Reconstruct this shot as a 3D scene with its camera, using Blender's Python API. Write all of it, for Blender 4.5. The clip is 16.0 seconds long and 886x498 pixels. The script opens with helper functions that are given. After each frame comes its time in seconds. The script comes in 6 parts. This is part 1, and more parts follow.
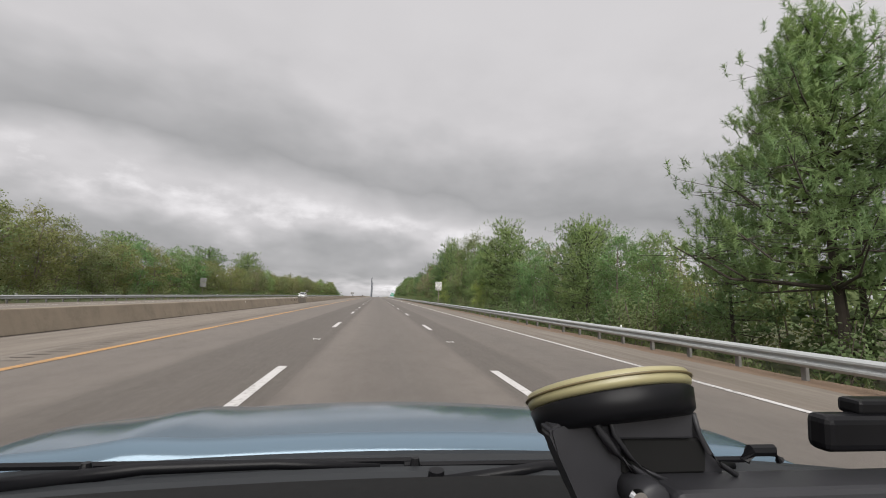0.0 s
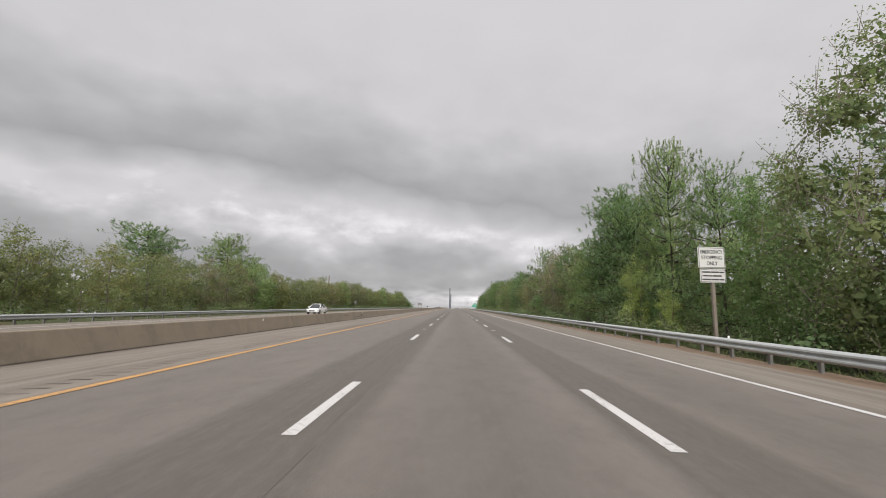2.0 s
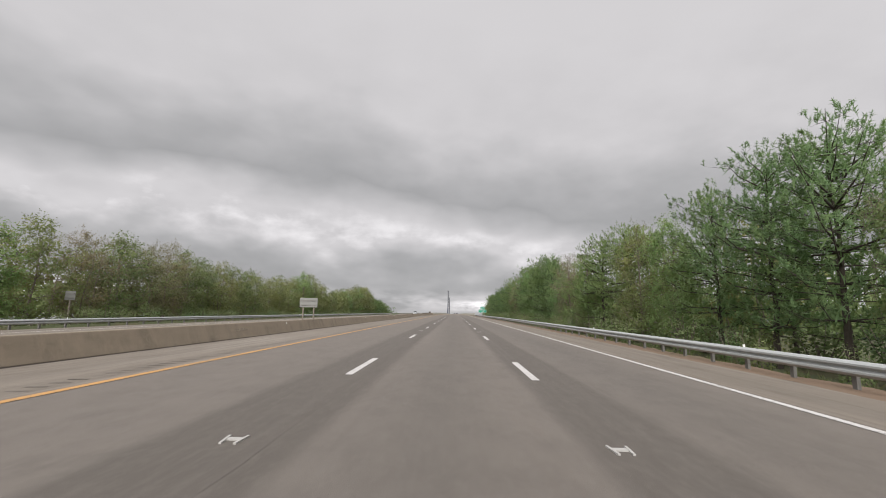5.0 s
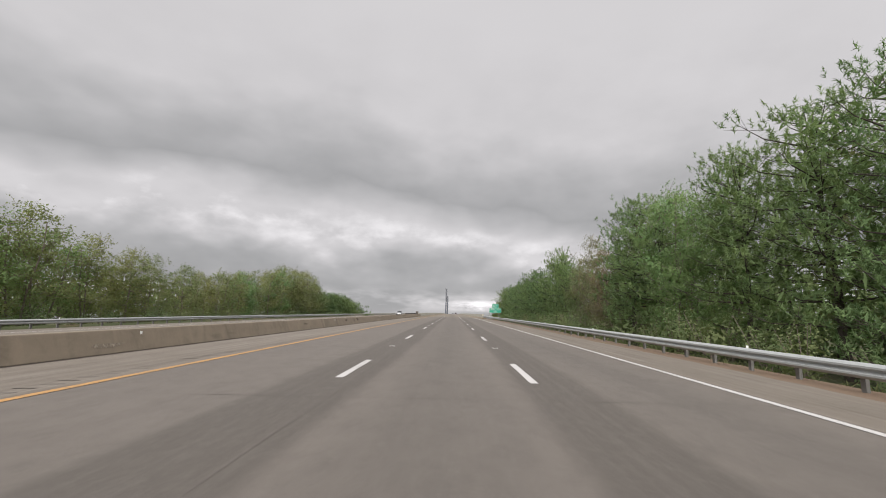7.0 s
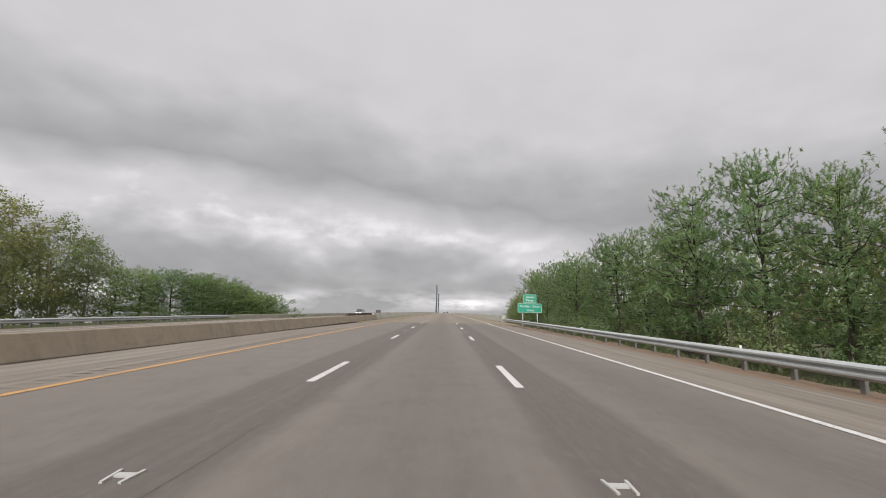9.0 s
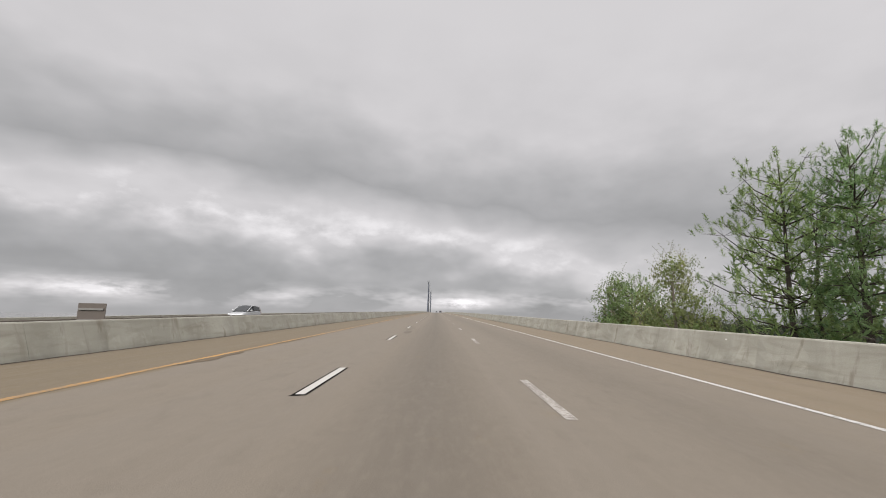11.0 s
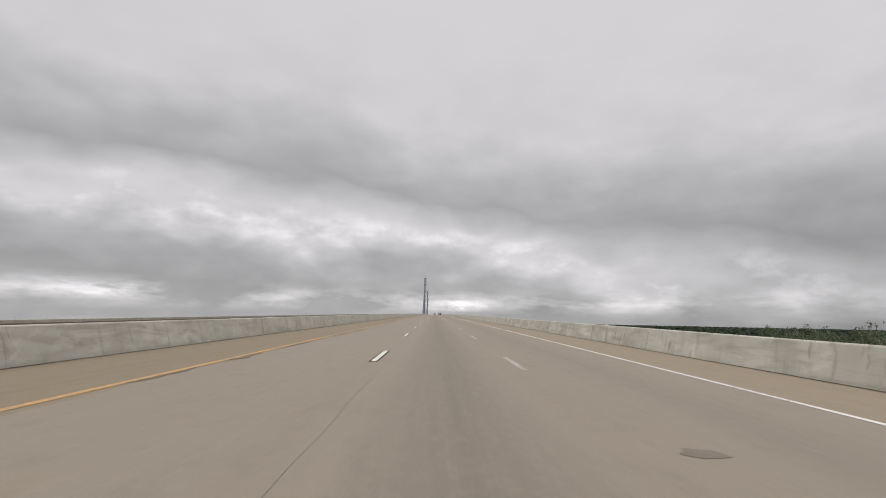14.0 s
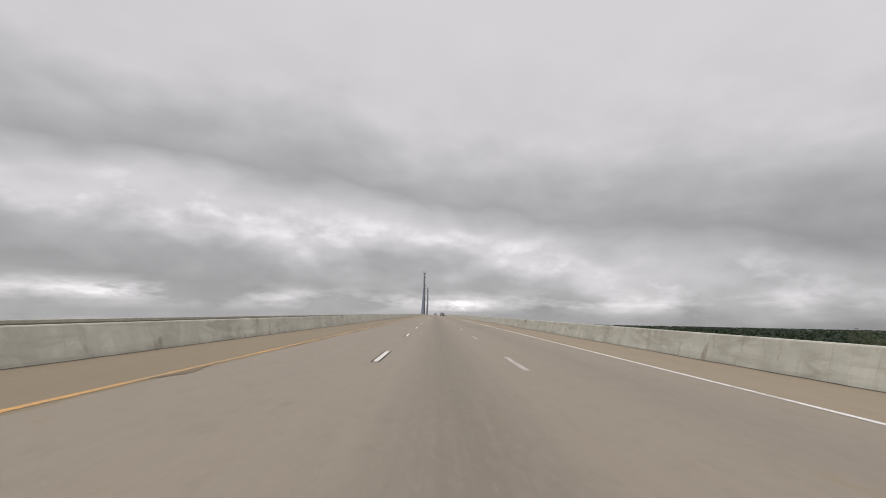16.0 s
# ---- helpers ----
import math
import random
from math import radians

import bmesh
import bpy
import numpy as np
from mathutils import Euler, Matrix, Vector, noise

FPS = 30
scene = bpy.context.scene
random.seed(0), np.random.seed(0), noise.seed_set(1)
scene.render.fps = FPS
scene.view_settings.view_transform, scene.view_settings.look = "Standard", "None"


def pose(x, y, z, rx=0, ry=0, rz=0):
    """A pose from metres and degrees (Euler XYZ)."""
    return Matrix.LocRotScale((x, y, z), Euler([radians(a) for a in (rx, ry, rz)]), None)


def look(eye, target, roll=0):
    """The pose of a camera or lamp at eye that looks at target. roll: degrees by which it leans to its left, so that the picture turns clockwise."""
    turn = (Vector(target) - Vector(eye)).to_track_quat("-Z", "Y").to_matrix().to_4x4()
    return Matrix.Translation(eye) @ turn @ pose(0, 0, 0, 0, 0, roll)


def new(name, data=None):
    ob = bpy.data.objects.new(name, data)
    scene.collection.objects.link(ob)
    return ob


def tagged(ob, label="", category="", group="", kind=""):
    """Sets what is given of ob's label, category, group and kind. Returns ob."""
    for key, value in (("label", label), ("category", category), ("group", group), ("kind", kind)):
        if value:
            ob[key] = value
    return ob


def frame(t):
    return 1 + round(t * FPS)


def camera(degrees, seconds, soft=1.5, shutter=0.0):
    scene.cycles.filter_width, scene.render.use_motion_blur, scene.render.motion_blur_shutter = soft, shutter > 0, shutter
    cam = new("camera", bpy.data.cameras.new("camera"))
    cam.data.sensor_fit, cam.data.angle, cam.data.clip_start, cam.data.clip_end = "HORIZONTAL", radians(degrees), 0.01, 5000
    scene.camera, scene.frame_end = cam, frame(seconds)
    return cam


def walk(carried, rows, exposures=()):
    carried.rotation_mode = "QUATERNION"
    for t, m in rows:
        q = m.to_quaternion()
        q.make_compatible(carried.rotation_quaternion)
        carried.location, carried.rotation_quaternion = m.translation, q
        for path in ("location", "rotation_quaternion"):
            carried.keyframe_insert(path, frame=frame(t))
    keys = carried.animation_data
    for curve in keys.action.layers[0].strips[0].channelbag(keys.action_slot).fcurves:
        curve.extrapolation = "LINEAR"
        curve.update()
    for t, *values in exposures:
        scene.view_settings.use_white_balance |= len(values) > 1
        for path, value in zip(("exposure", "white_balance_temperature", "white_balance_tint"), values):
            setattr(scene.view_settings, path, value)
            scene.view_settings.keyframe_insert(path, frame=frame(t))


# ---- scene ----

# road's own height and slope along the drive (y ahead, x right, metres)
def zr(y):
    return 0.024 * y - 0.5 * 1.27e-5 * y * max(y, 0.0)


def slope(y):
    return math.degrees(math.atan(0.024 - 1.27e-5 * max(y, 0.0)))


# ---- camera and its drive ----
cam = camera(90.0, 16.0, soft=1.0)
EYE = 1.28
# seconds, x, y, yaw, pitch over the road, lean
DRIVE = [
    (0.0, 1.51, 0.00, -8.31, 6.16, 1.95), (0.5, 1.54, 15.50, -2.58, 5.93, 1.35),
    (1.0, 1.55, 30.90, 2.33, 6.23, 1.10), (1.5, 1.54, 46.20, 1.93, 6.80, 1.14),
    (2.0, 1.60, 61.50, 1.72, 7.30, 1.18), (2.5, 1.76, 76.95, 1.82, 7.53, 1.16),
    (3.0, 1.91, 92.50, 1.78, 7.73, 1.16), (3.5, 2.02, 108.20, 1.74, 7.87, 1.16),
    (4.0, 2.08, 123.80, 1.78, 7.93, 1.16), (4.8, 2.08, 148.4, 1.68, 7.98, 1.17), (5.7, 2.06, 176.0, 1.52, 8.03, 1.18), (6.5, 2.07, 200.50, 1.44, 8.06, 1.20),
    (7.0, 2.14, 215.85, 1.47, 8.02, 1.20), (7.5, 2.15, 231.20, 1.32, 8.08, 1.18),
    (8.0, 2.19, 246.60, 1.14, 8.11, 1.20), (8.5, 2.27, 262.00, 0.77, 8.02, 1.18),
    (9.0, 2.34, 277.40, 0.35, 7.94, 1.14), (9.8, 2.26, 302.2, -0.15, 7.88, 1.13), (10.7, 2.06, 330.2, -0.55, 7.86, 1.13), (11.5, 1.91, 355.30, -0.70, 7.87, 1.13),
    (12.0, 1.86, 371.00, -0.70, 7.95, 1.13), (12.5, 1.76, 386.50, -0.75, 8.02, 1.15),
    (13.0, 1.68, 401.80, -0.80, 8.05, 1.12), (13.5, 1.60, 417.00, -0.90, 8.12, 1.12),
    (14.0, 1.53, 432.20, -0.95, 8.16, 1.18), (14.5, 1.50, 447.10, -1.00, 8.15, 1.18),
    (15.0, 1.50, 462.20, -0.90, 8.25, 1.12), (15.5, 1.50, 477.50, -0.85, 8.22, 1.18),
    (16.0, 1.50, 493.20, -0.85, 8.20, 1.20)]
walk(cam, [(t, pose(x, y, zr(y) + EYE, 90 + pitch + slope(y), 0, yaw) @ pose(0, 0, 0, 0, 0, lean))
           for t, x, y, yaw, pitch, lean in DRIVE])

# ---- world: a broken overcast ----
world = bpy.data.worlds.new("overcast")
scene.world = world
world.use_nodes = True


class Net:
    """Short hand for a node tree."""

    def __init__(self, tree):
        self.t = tree
        tree.nodes.clear()

    def n(self, kind, **kw):
        nd = self.t.nodes.new("ShaderNode" + kind)
        for k, v in kw.items():
            if k.startswith("i_"):
                nd.inputs[k[2:].replace("_", " ")].default_value = v
        return nd

    def l(self, a, b):
        self.t.links.new(a, b)

    def sock(self, s, v):
        if isinstance(v, bpy.types.NodeSocket):
            self.l(v, s)
        elif v is not None:
            s.default_value = v

    def math(self, op, a, b=None, c=None, clamp=False):
        nd = self.n("Math")
        nd.operation, nd.use_clamp = op, clamp
        for i, v in enumerate((a, b, c)):
            if v is not None:
                self.sock(nd.inputs[i], v)
        return nd.outputs[0]

    def vmath(self, op, a, b=None):
        nd = self.n("VectorMath")
        nd.operation = op
        self.sock(nd.inputs[0], a)
        if b is not None:
            self.sock(nd.inputs[3 if op == "SCALE" else 1], b)
        return nd.outputs[0]

    def noise(self, vec, scale, detail=4.0, rough=0.55, dist=0.0):
        nd = self.n("TexNoise")
        if vec is not None:
            self.l(vec, nd.inputs["Vector"])
        nd.inputs["Scale"].default_value = scale
        nd.inputs["Detail"].default_value = detail
        nd.inputs["Roughness"].default_value = rough
        nd.inputs["Distortion"].default_value = dist
        return nd.outputs["Fac"]

    def ramp(self, fac, stops, smooth=False):
        nd = self.n("ValToRGB")
        r = nd.color_ramp
        if smooth:
            r.interpolation = "EASE"
        while len(r.elements) < len(stops):
            r.elements.new(0.5)
        for e, (p, c) in zip(r.elements, stops):
            e.position = p
            e.color = (c, c, c, 1) if not hasattr(c, "__len__") else (*c, 1)
        self.sock(nd.inputs[0], fac)
        return nd.outputs[0]

    def mix(self, fac, a, b, mode="MIX"):
        nd = self.n("Mix")
        nd.data_type, nd.blend_type = "RGBA", mode
        self.sock(nd.inputs[0], fac)
        self.sock(nd.inputs[6], a if isinstance(a, bpy.types.NodeSocket) else (*a, 1))
        self.sock(nd.inputs[7], b if isinstance(b, bpy.types.NodeSocket) else (*b, 1))
        return nd.outputs[2]


def make_sky():
    g = Net(world.node_tree)
    co = g.n("TexCoord").outputs["Generated"]
    sep = g.n("SeparateXYZ")
    g.l(co, sep.inputs[0])
    x, y, z = sep.outputs
    up = g.math("MAXIMUM", z, 0.0)
    dk = g.vmath("MULTIPLY", co, (1.0, 1.0, 1.9))
    big = g.noise(dk, 2.6, 3.0, 0.5)
    puff = g.noise(dk, 6.5, 3.5, 0.48)
    soft = g.noise(co, 1.7, 2.0, 0.5)
    e = g.math("MULTIPLY_ADD", g.math("SMOOTH_MAX", x, -0.2, 0.2), 0.16, up)
    e = g.math("ADD", e, g.math("MULTIPLY_ADD", big, 0.17, -0.085))
    e = g.math("ADD", e, g.math("MULTIPLY_ADD", soft, 0.08, -0.04))
    e = g.math("ADD", e, g.math("MULTIPLY_ADD", puff, 0.11, -0.055))
    band = g.ramp(e, [(0.0, 0.42), (0.04, 0.38), (0.10, 0.45), (0.155, 0.68), (0.195, 0.68),
                      (0.265, 0.41), (0.34, 0.48), (0.44, 0.64), (0.60, 0.68), (1.0, 0.68)])
    rest = g.math("MULTIPLY_ADD", up, -1.9, 1.15, clamp=True)
    shade = g.math("MULTIPLY_ADD", g.math("SUBTRACT", puff, 0.5), g.math("MULTIPLY_ADD", rest, 0.36, 0.03), 1.0)
    tone = g.math("MULTIPLY", band, shade)
    calm = g.math("MULTIPLY_ADD", up, -2.2, 1.25, clamp=True)
    tone = g.math("MULTIPLY", tone, g.math("MULTIPLY_ADD", g.math("SUBTRACT", g.noise(dk, 11.0, 3.0, 0.5), 0.5), g.math("MULTIPLY", calm, 0.30), 1.0))
    heap = g.math("MULTIPLY_ADD", g.noise(dk, 8.0, 6.0, 0.56), 6.0, -3.0, clamp=True)
    mid = g.math("SUBTRACT", 1.0, g.math("DIVIDE", g.math("ABSOLUTE", g.math("SUBTRACT", e, 0.165)), 0.055), clamp=True)
    tone = g.math("ADD", tone, g.math("MULTIPLY", g.math("MULTIPLY", heap, mid), 0.26))
    # a bright break low over the horizon
    low = g.math("SUBTRACT", 1.0, g.math("DIVIDE", g.math("ABSOLUTE", g.math("SUBTRACT", z, 0.042)), 0.034), clamp=True)
    gap = g.math("MULTIPLY_ADD", g.noise(g.vmath("MULTIPLY", co, (1.0, 1.0, 3.5)), 5.0, 4.0, 0.6), 5.0, -2.2, clamp=True)
    tone = g.math("ADD", tone, g.math("MULTIPLY", g.math("MULTIPLY", low, gap), 0.38))
    # two breaks in the cloud: a slit ahead over the bridge, a ragged one to the west
    torn = g.math("MULTIPLY_ADD", g.noise(g.vmath("MULTIPLY", co, (1.0, 1.0, 2.5)), 22.0, 4.0, 0.6), 2.6, -0.75, clamp=True)
    for cx, wx, cz, wz, lift in ((0.055, 0.075, 0.034, 0.014, 0.60), (-0.60, 0.10, 0.045, 0.020, 0.35)):
        across = g.math("SUBTRACT", 1.0, g.math("DIVIDE", g.math("ABSOLUTE", g.math("SUBTRACT", x, cx)), wx), clamp=True)
        along = g.math("SUBTRACT", 1.0, g.math("DIVIDE", g.math("ABSOLUTE", g.math("SUBTRACT", z, cz)), wz), clamp=True)
        ahead = g.math("MULTIPLY_ADD", y, 8.0, 0.0, clamp=True)
        hole = g.math("MULTIPLY", g.math("MULTIPLY", across, along), g.math("MULTIPLY", torn, ahead))
        tone = g.math("ADD", tone, g.math("MULTIPLY", g.math("MULTIPLY", hole, 2.2, None, True), lift))
    # heavier cloud low to the east
    east = g.math("MULTIPLY", g.math("MULTIPLY_ADD", x, 2.5, -0.75, clamp=True), g.math("MULTIPLY_ADD", up, -5.0, 1.6, clamp=True))
    tone = g.math("MULTIPLY", tone, g.math("MULTIPLY_ADD", east, -0.30, 1.0))
    # the deck is brightest overhead, out of the low view
    top = g.n("MapRange")
    g.l(z, top.inputs[0])
    top.inputs[1].default_value, top.inputs[2].default_value = 0.62, 0.95
    top.inputs[3].default_value, top.inputs[4].default_value = 1.0, 2.4
    tone = g.math("MULTIPLY", tone, top.outputs[0])
    cast = g.mix(g.math("MULTIPLY_ADD", tone, 4.0, -1.6, clamp=True), (0.985, 0.980, 1.0), (1.0, 0.974, 0.994))
    tint = g.mix(1.0, cast, tone, "MULTIPLY")
    sky = g.n("TexSky")
    sky.sky_type, sky.sun_disc = "NISHITA", False
    sky.sun_elevation, sky.sun_rotation = radians(32.6), radians(187.8)
    thin = g.mix(1.0, sky.outputs[0], (0.03, 0.03, 0.03), "MULTIPLY")
    bg = g.n("Background")
    g.l(g.mix(0.96, thin, tint), bg.inputs[0])
    bg.inputs[1].default_value = 1.0
    out = g.n("OutputWorld")
    g.l(bg.outputs[0], out.inputs[0])


make_sky()
sun = new("sun", bpy.data.lights.new("sun", "SUN"))
sun.data.energy, sun.data.angle, sun.data.color = 4.3, radians(50), (1.0, 0.97, 0.93)
sun.matrix_world = look((0, 0, 33), (7, 51, 0))


# ---- materials ----
def mat(name):
    m = bpy.data.materials.new(name)
    m.use_nodes = True
    return m, Net(m.node_tree)


def finish(g, color, rough=0.8, bump=None, depth=0.02, metal=0.0, spec=0.5, **more):
    b = g.n("BsdfPrincipled")
    g.sock(b.inputs["Base Color"], color if isinstance(color, bpy.types.NodeSocket) else (*color, 1))
    g.sock(b.inputs["Roughness"], rough)
    g.sock(b.inputs["Metallic"], metal)
    b.inputs["Specular IOR Level"].default_value = spec
    for k, v in more.items():
        g.sock(b.inputs[k.replace("_", " ")], v)
    if bump is not None:
        bp = g.n("Bump")
        bp.inputs["Distance"].default_value = depth
        g.l(bump, bp.inputs["Height"])
        g.l(bp.outputs[0], b.inputs["Normal"])
    o = g.n("OutputMaterial")
    g.l(b.outputs[0], o.inputs[0])
    return b


def place(g, sx=1.0, sy=1.0, sz=1.0):
    geo = g.n("NewGeometry").outputs["Position"]
    return g.vmath("MULTIPLY", geo, (sx, sy, sz))


def lane_tone(g, centres, width):
    """1 along the tracks at those x, fading to 0 within width."""
    sep = g.n("SeparateXYZ")
    g.l(g.n("NewGeometry").outputs["Position"], sep.inputs[0])
    total = None
    for c in centres:
        d = g.math("ABSOLUTE", g.math("SUBTRACT", sep.outputs[0], c))
        v = g.math("SUBTRACT", 1.0, g.math("DIVIDE", d, width), clamp=True)
        total = v if total is None else g.math("MAXIMUM", total, v)
    return total


def asphalt_mat():
    m, g = mat("worn_asphalt")
    grain = g.noise(place(g), 90.0, 3.0, 0.7)
    patch = g.noise(place(g, 0.5, 0.05, 1), 1.0, 4.0, 0.6)
    streak = g.noise(place(g, 2.2, 0.02, 1), 1.0, 3.0, 0.6)
    base = g.mix(g.math("MULTIPLY_ADD", patch, 1.6, -0.3, clamp=True), (0.122, 0.105, 0.093), (0.165, 0.142, 0.124))
    base = g.mix(g.math("MULTIPLY_ADD", streak, 1.8, -0.75, clamp=True), base, (0.164, 0.143, 0.127))
    # darker, newer strip of surfacing along the joints between lanes
    sep = g.n("SeparateXYZ")
    g.l(g.n("NewGeometry").outputs["Position"], sep.inputs[0])
    px, py = sep.outputs[0], sep.outputs[1]
    wob = g.noise(place(g, 0.8, 0.05, 1), 1.0, 4.0, 0.65)
    wand = g.math("MULTIPLY_ADD", g.noise(place(g, 0.0, 0.018, 0), 1.0, 2.0, 0.5), 0.5, -0.25)
    ragged = g.math("ADD", g.math("MULTIPLY_ADD", wob, 0.34, -0.17), wand)
    start = g.math("MULTIPLY_ADD", py, -0.0125, 1.0, clamp=True)

    def band(left, right, soft):
        q = g.math("ADD", px, ragged)
        lo = g.math("DIVIDE", g.math("SUBTRACT", q, left), soft, clamp=True)
        hi = g.math("DIVIDE", g.math("SUBTRACT", right, q), soft, clamp=True)
        return g.math("MULTIPLY", lo, hi)
    west_band = band(g.math("MULTIPLY_ADD", start, -1.1, -0.98), g.math("MULTIPLY_ADD", start, -0.35, 0.76), 0.22)
    edge = g.math("MAXIMUM", west_band, band(3.22, 4.62, 0.22))
    base = g.mix(g.math("MULTIPLY", edge, 0.80), base, (0.078, 0.066, 0.057))
    oil = g.math("POWER", lane_tone(g, (1.95, 5.6), 1.05), 0.7)
    base = g.mix(g.math("MULTIPLY", oil, g.math("MULTIPLY_ADD", wob, 0.5, 0.12)), base, (0.070, 0.063, 0.056))
    thin = g.noise(place(g, 9.0, 0.05, 1), 1.0, 3.0, 0.6)
    base = g.mix(g.math("MULTIPLY_ADD", thin, 1.0, -0.42, clamp=True), base, (0.147, 0.130, 0.119))
    mott = g.noise(place(g, 1.6, 0.9, 1), 1.4, 5.0, 0.68)
    base = g.mix(g.math("MULTIPLY_ADD", mott, 1.5, -0.65, clamp=True), base, (0.080, 0.069, 0.060))
    speck = g.noise(place(g, 1.0, 0.35, 1), 11.0, 3.0, 0.7)
    base = g.mix(g.math("MULTIPLY_ADD", speck, 1.1, -0.52, clamp=True), base, (0.170, 0.150, 0.134))
    base = g.mix(g.math("MULTIPLY_ADD", grain, 0.8, -0.2, clamp=True), base, (0.053, 0.047, 0.043))
    base = g.mix(1.0, base, (1.06, 1.065, 1.045), "MULTIPLY")
    finish(g, base, 0.86, grain, 0.006)
    return m


def shoulder_mat():
    m, g = mat("shoulder_surfacing")
    grain = g.noise(place(g), 70.0, 3.0, 0.7)
    streak = g.noise(place(g, 2.6, 0.03, 1), 1.0, 4.0, 0.62)
    spots = g.noise(place(g, 1, 0.5, 1), 1.3, 4.0, 0.6)
    base = g.mix(g.math("MULTIPLY_ADD", streak, 2.4, -0.7, clamp=True), (0.132, 0.111, 0.090), (0.205, 0.176, 0.144))
    base = g.mix(g.math("MULTIPLY_ADD", spots, 2.0, -1.0, clamp=True), base, (0.094, 0.076, 0.060))
    scuff = g.noise(place(g, 1.9, 0.06, 1), 1.0, 5.0, 0.7)
    base = g.mix(g.math("MULTIPLY_ADD", scuff, 4.0, -2.05, clamp=True), base, (0.255, 0.228, 0.196))
    base = g.mix(g.math("MULTIPLY_ADD", grain, 0.5, -0.14, clamp=True), base, (0.066, 0.056, 0.045))
    finish(g, base, 0.9, grain, 0.008)
    return m


def deck_mat():
    m, g = mat("deck_concrete")
    grain = g.noise(place(g), 60.0, 3.0, 0.7)
    patch = g.noise(place(g, 0.5, 0.06, 1), 1.0, 4.0, 0.6)
    streak = g.noise(place(g, 1.6, 0.02, 1), 1.0, 4.0, 0.6)
    base = g.mix(patch, (0.155, 0.133, 0.105), (0.180, 0.156, 0.125))
    base = g.mix(g.math("MULTIPLY_ADD", streak, 1.8, -0.7, clamp=True), base, (0.172, 0.152, 0.127))
    track = g.math("MAXIMUM", g.math("POWER", lane_tone(g, (1.85,), 1.15), 0.75), g.math("MULTIPLY", lane_tone(g, (5.4,), 1.1), 0.5))
    base = g.mix(g.math("MULTIPLY", track, 0.62), base, (0.092, 0.081, 0.066))
    rag = g.math("MULTIPLY_ADD", g.noise(place(g, 1.2, 0.5, 1), 1.6, 4.0, 0.65), 0.16, -0.08)
    side = g.math("MULTIPLY_ADD", g.math("ADD", lane_tone(g, (9.85,), 2.7), rag), 22.0, -0.5, clamp=True)
    tan = g.mix(streak, (0.152, 0.120, 0.078), (0.200, 0.161, 0.108))
    base = g.mix(g.math("MULTIPLY", side, 0.85), base, tan)
    inner = g.math("MULTIPLY_ADD", g.math("ADD", lane_tone(g, (-6.0,), 2.7), rag), 22.0, -0.5, clamp=True)
    soil = g.mix(streak, (0.119, 0.093, 0.055), (0.156, 0.124, 0.075))
    base = g.mix(g.math("MULTIPLY", inner, 0.88), base, soil)
    wear = g.noise(place(g, 6.0, 0.12, 1), 1.0, 4.0, 0.65)
    base = g.mix(g.math("MULTIPLY_ADD", wear, 0.7, -0.30, clamp=True), base, (0.205, 0.180, 0.148))
    mott = g.noise(place(g, 1.2, 0.6, 1), 2.2, 5.0, 0.7)
    base = g.mix(g.math("MULTIPLY_ADD", mott, 1.5, -0.78, clamp=True), base, (0.105, 0.088, 0.069))
    speck = g.noise(place(g, 1.0, 0.35, 1), 10.0, 3.0, 0.7)
    base = g.mix(g.math("MULTIPLY_ADD", speck, 1.0, -0.48, clamp=True), base, (0.210, 0.183, 0.150))
    base = g.mix(g.math("MULTIPLY_ADD", grain, 0.4, -0.12, clamp=True), base, (0.084, 0.071, 0.059))
    base = g.mix(1.0, base, (1.025, 1.0, 0.975), "MULTIPLY")
    finish(g, base, 0.88, grain, 0.004)
    return m


def concrete_mat(name, light, dark, stain, streaks):
    m, g = mat(name)
    grain = g.noise(place(g), 40.0, 4.0, 0.65)
    cloud = g.noise(place(g, 0.6, 0.35, 1.6), 1.6, 4.0, 0.6)
    drip = g.noise(place(g, 1.0, 0.8, 0.30), 1.3, 5.0, 0.66, 0.6)
    base = g.mix(g.math("MULTIPLY_ADD", cloud, 2.0, -0.5, clamp=True), dark, light)
    base = g.mix(g.math("MULTIPLY_ADD", drip, 4.5, -2.15, clamp=True), base, streaks)
    blot = g.noise(place(g, 0.5, 0.16, 0.9), 1.5, 3.0, 0.7)
    base = g.mix(g.math("MULTIPLY_ADD", blot, 5.0, -3.1, clamp=True), base, stain)
    run = g.noise(place(g, 1.0, 1.0, 0.16), 1.5, 4.0, 0.6, 0.9)
    base = g.mix(g.math("MULTIPLY_ADD", run, 5.0, -2.35, clamp=True), base, light)
    daub = g.noise(place(g, 1.0, 1.1, 1.6), 2.6, 5.0, 0.68, 0.8)
    base = g.mix(g.math("MULTIPLY_ADD", daub, 3.0, -1.45, clamp=True), base, light)
    own = g.n("ObjectInfo").outputs["Random"]
    base = g.mix(g.math("MULTIPLY", own, 0.35), base, dark)
    base = g.mix(g.math("MULTIPLY_ADD", grain, 0.6, -0.15, clamp=True), base, tuple(c * 0.72 for c in dark))
    finish(g, base, 0.9, grain, 0.006)
    return m


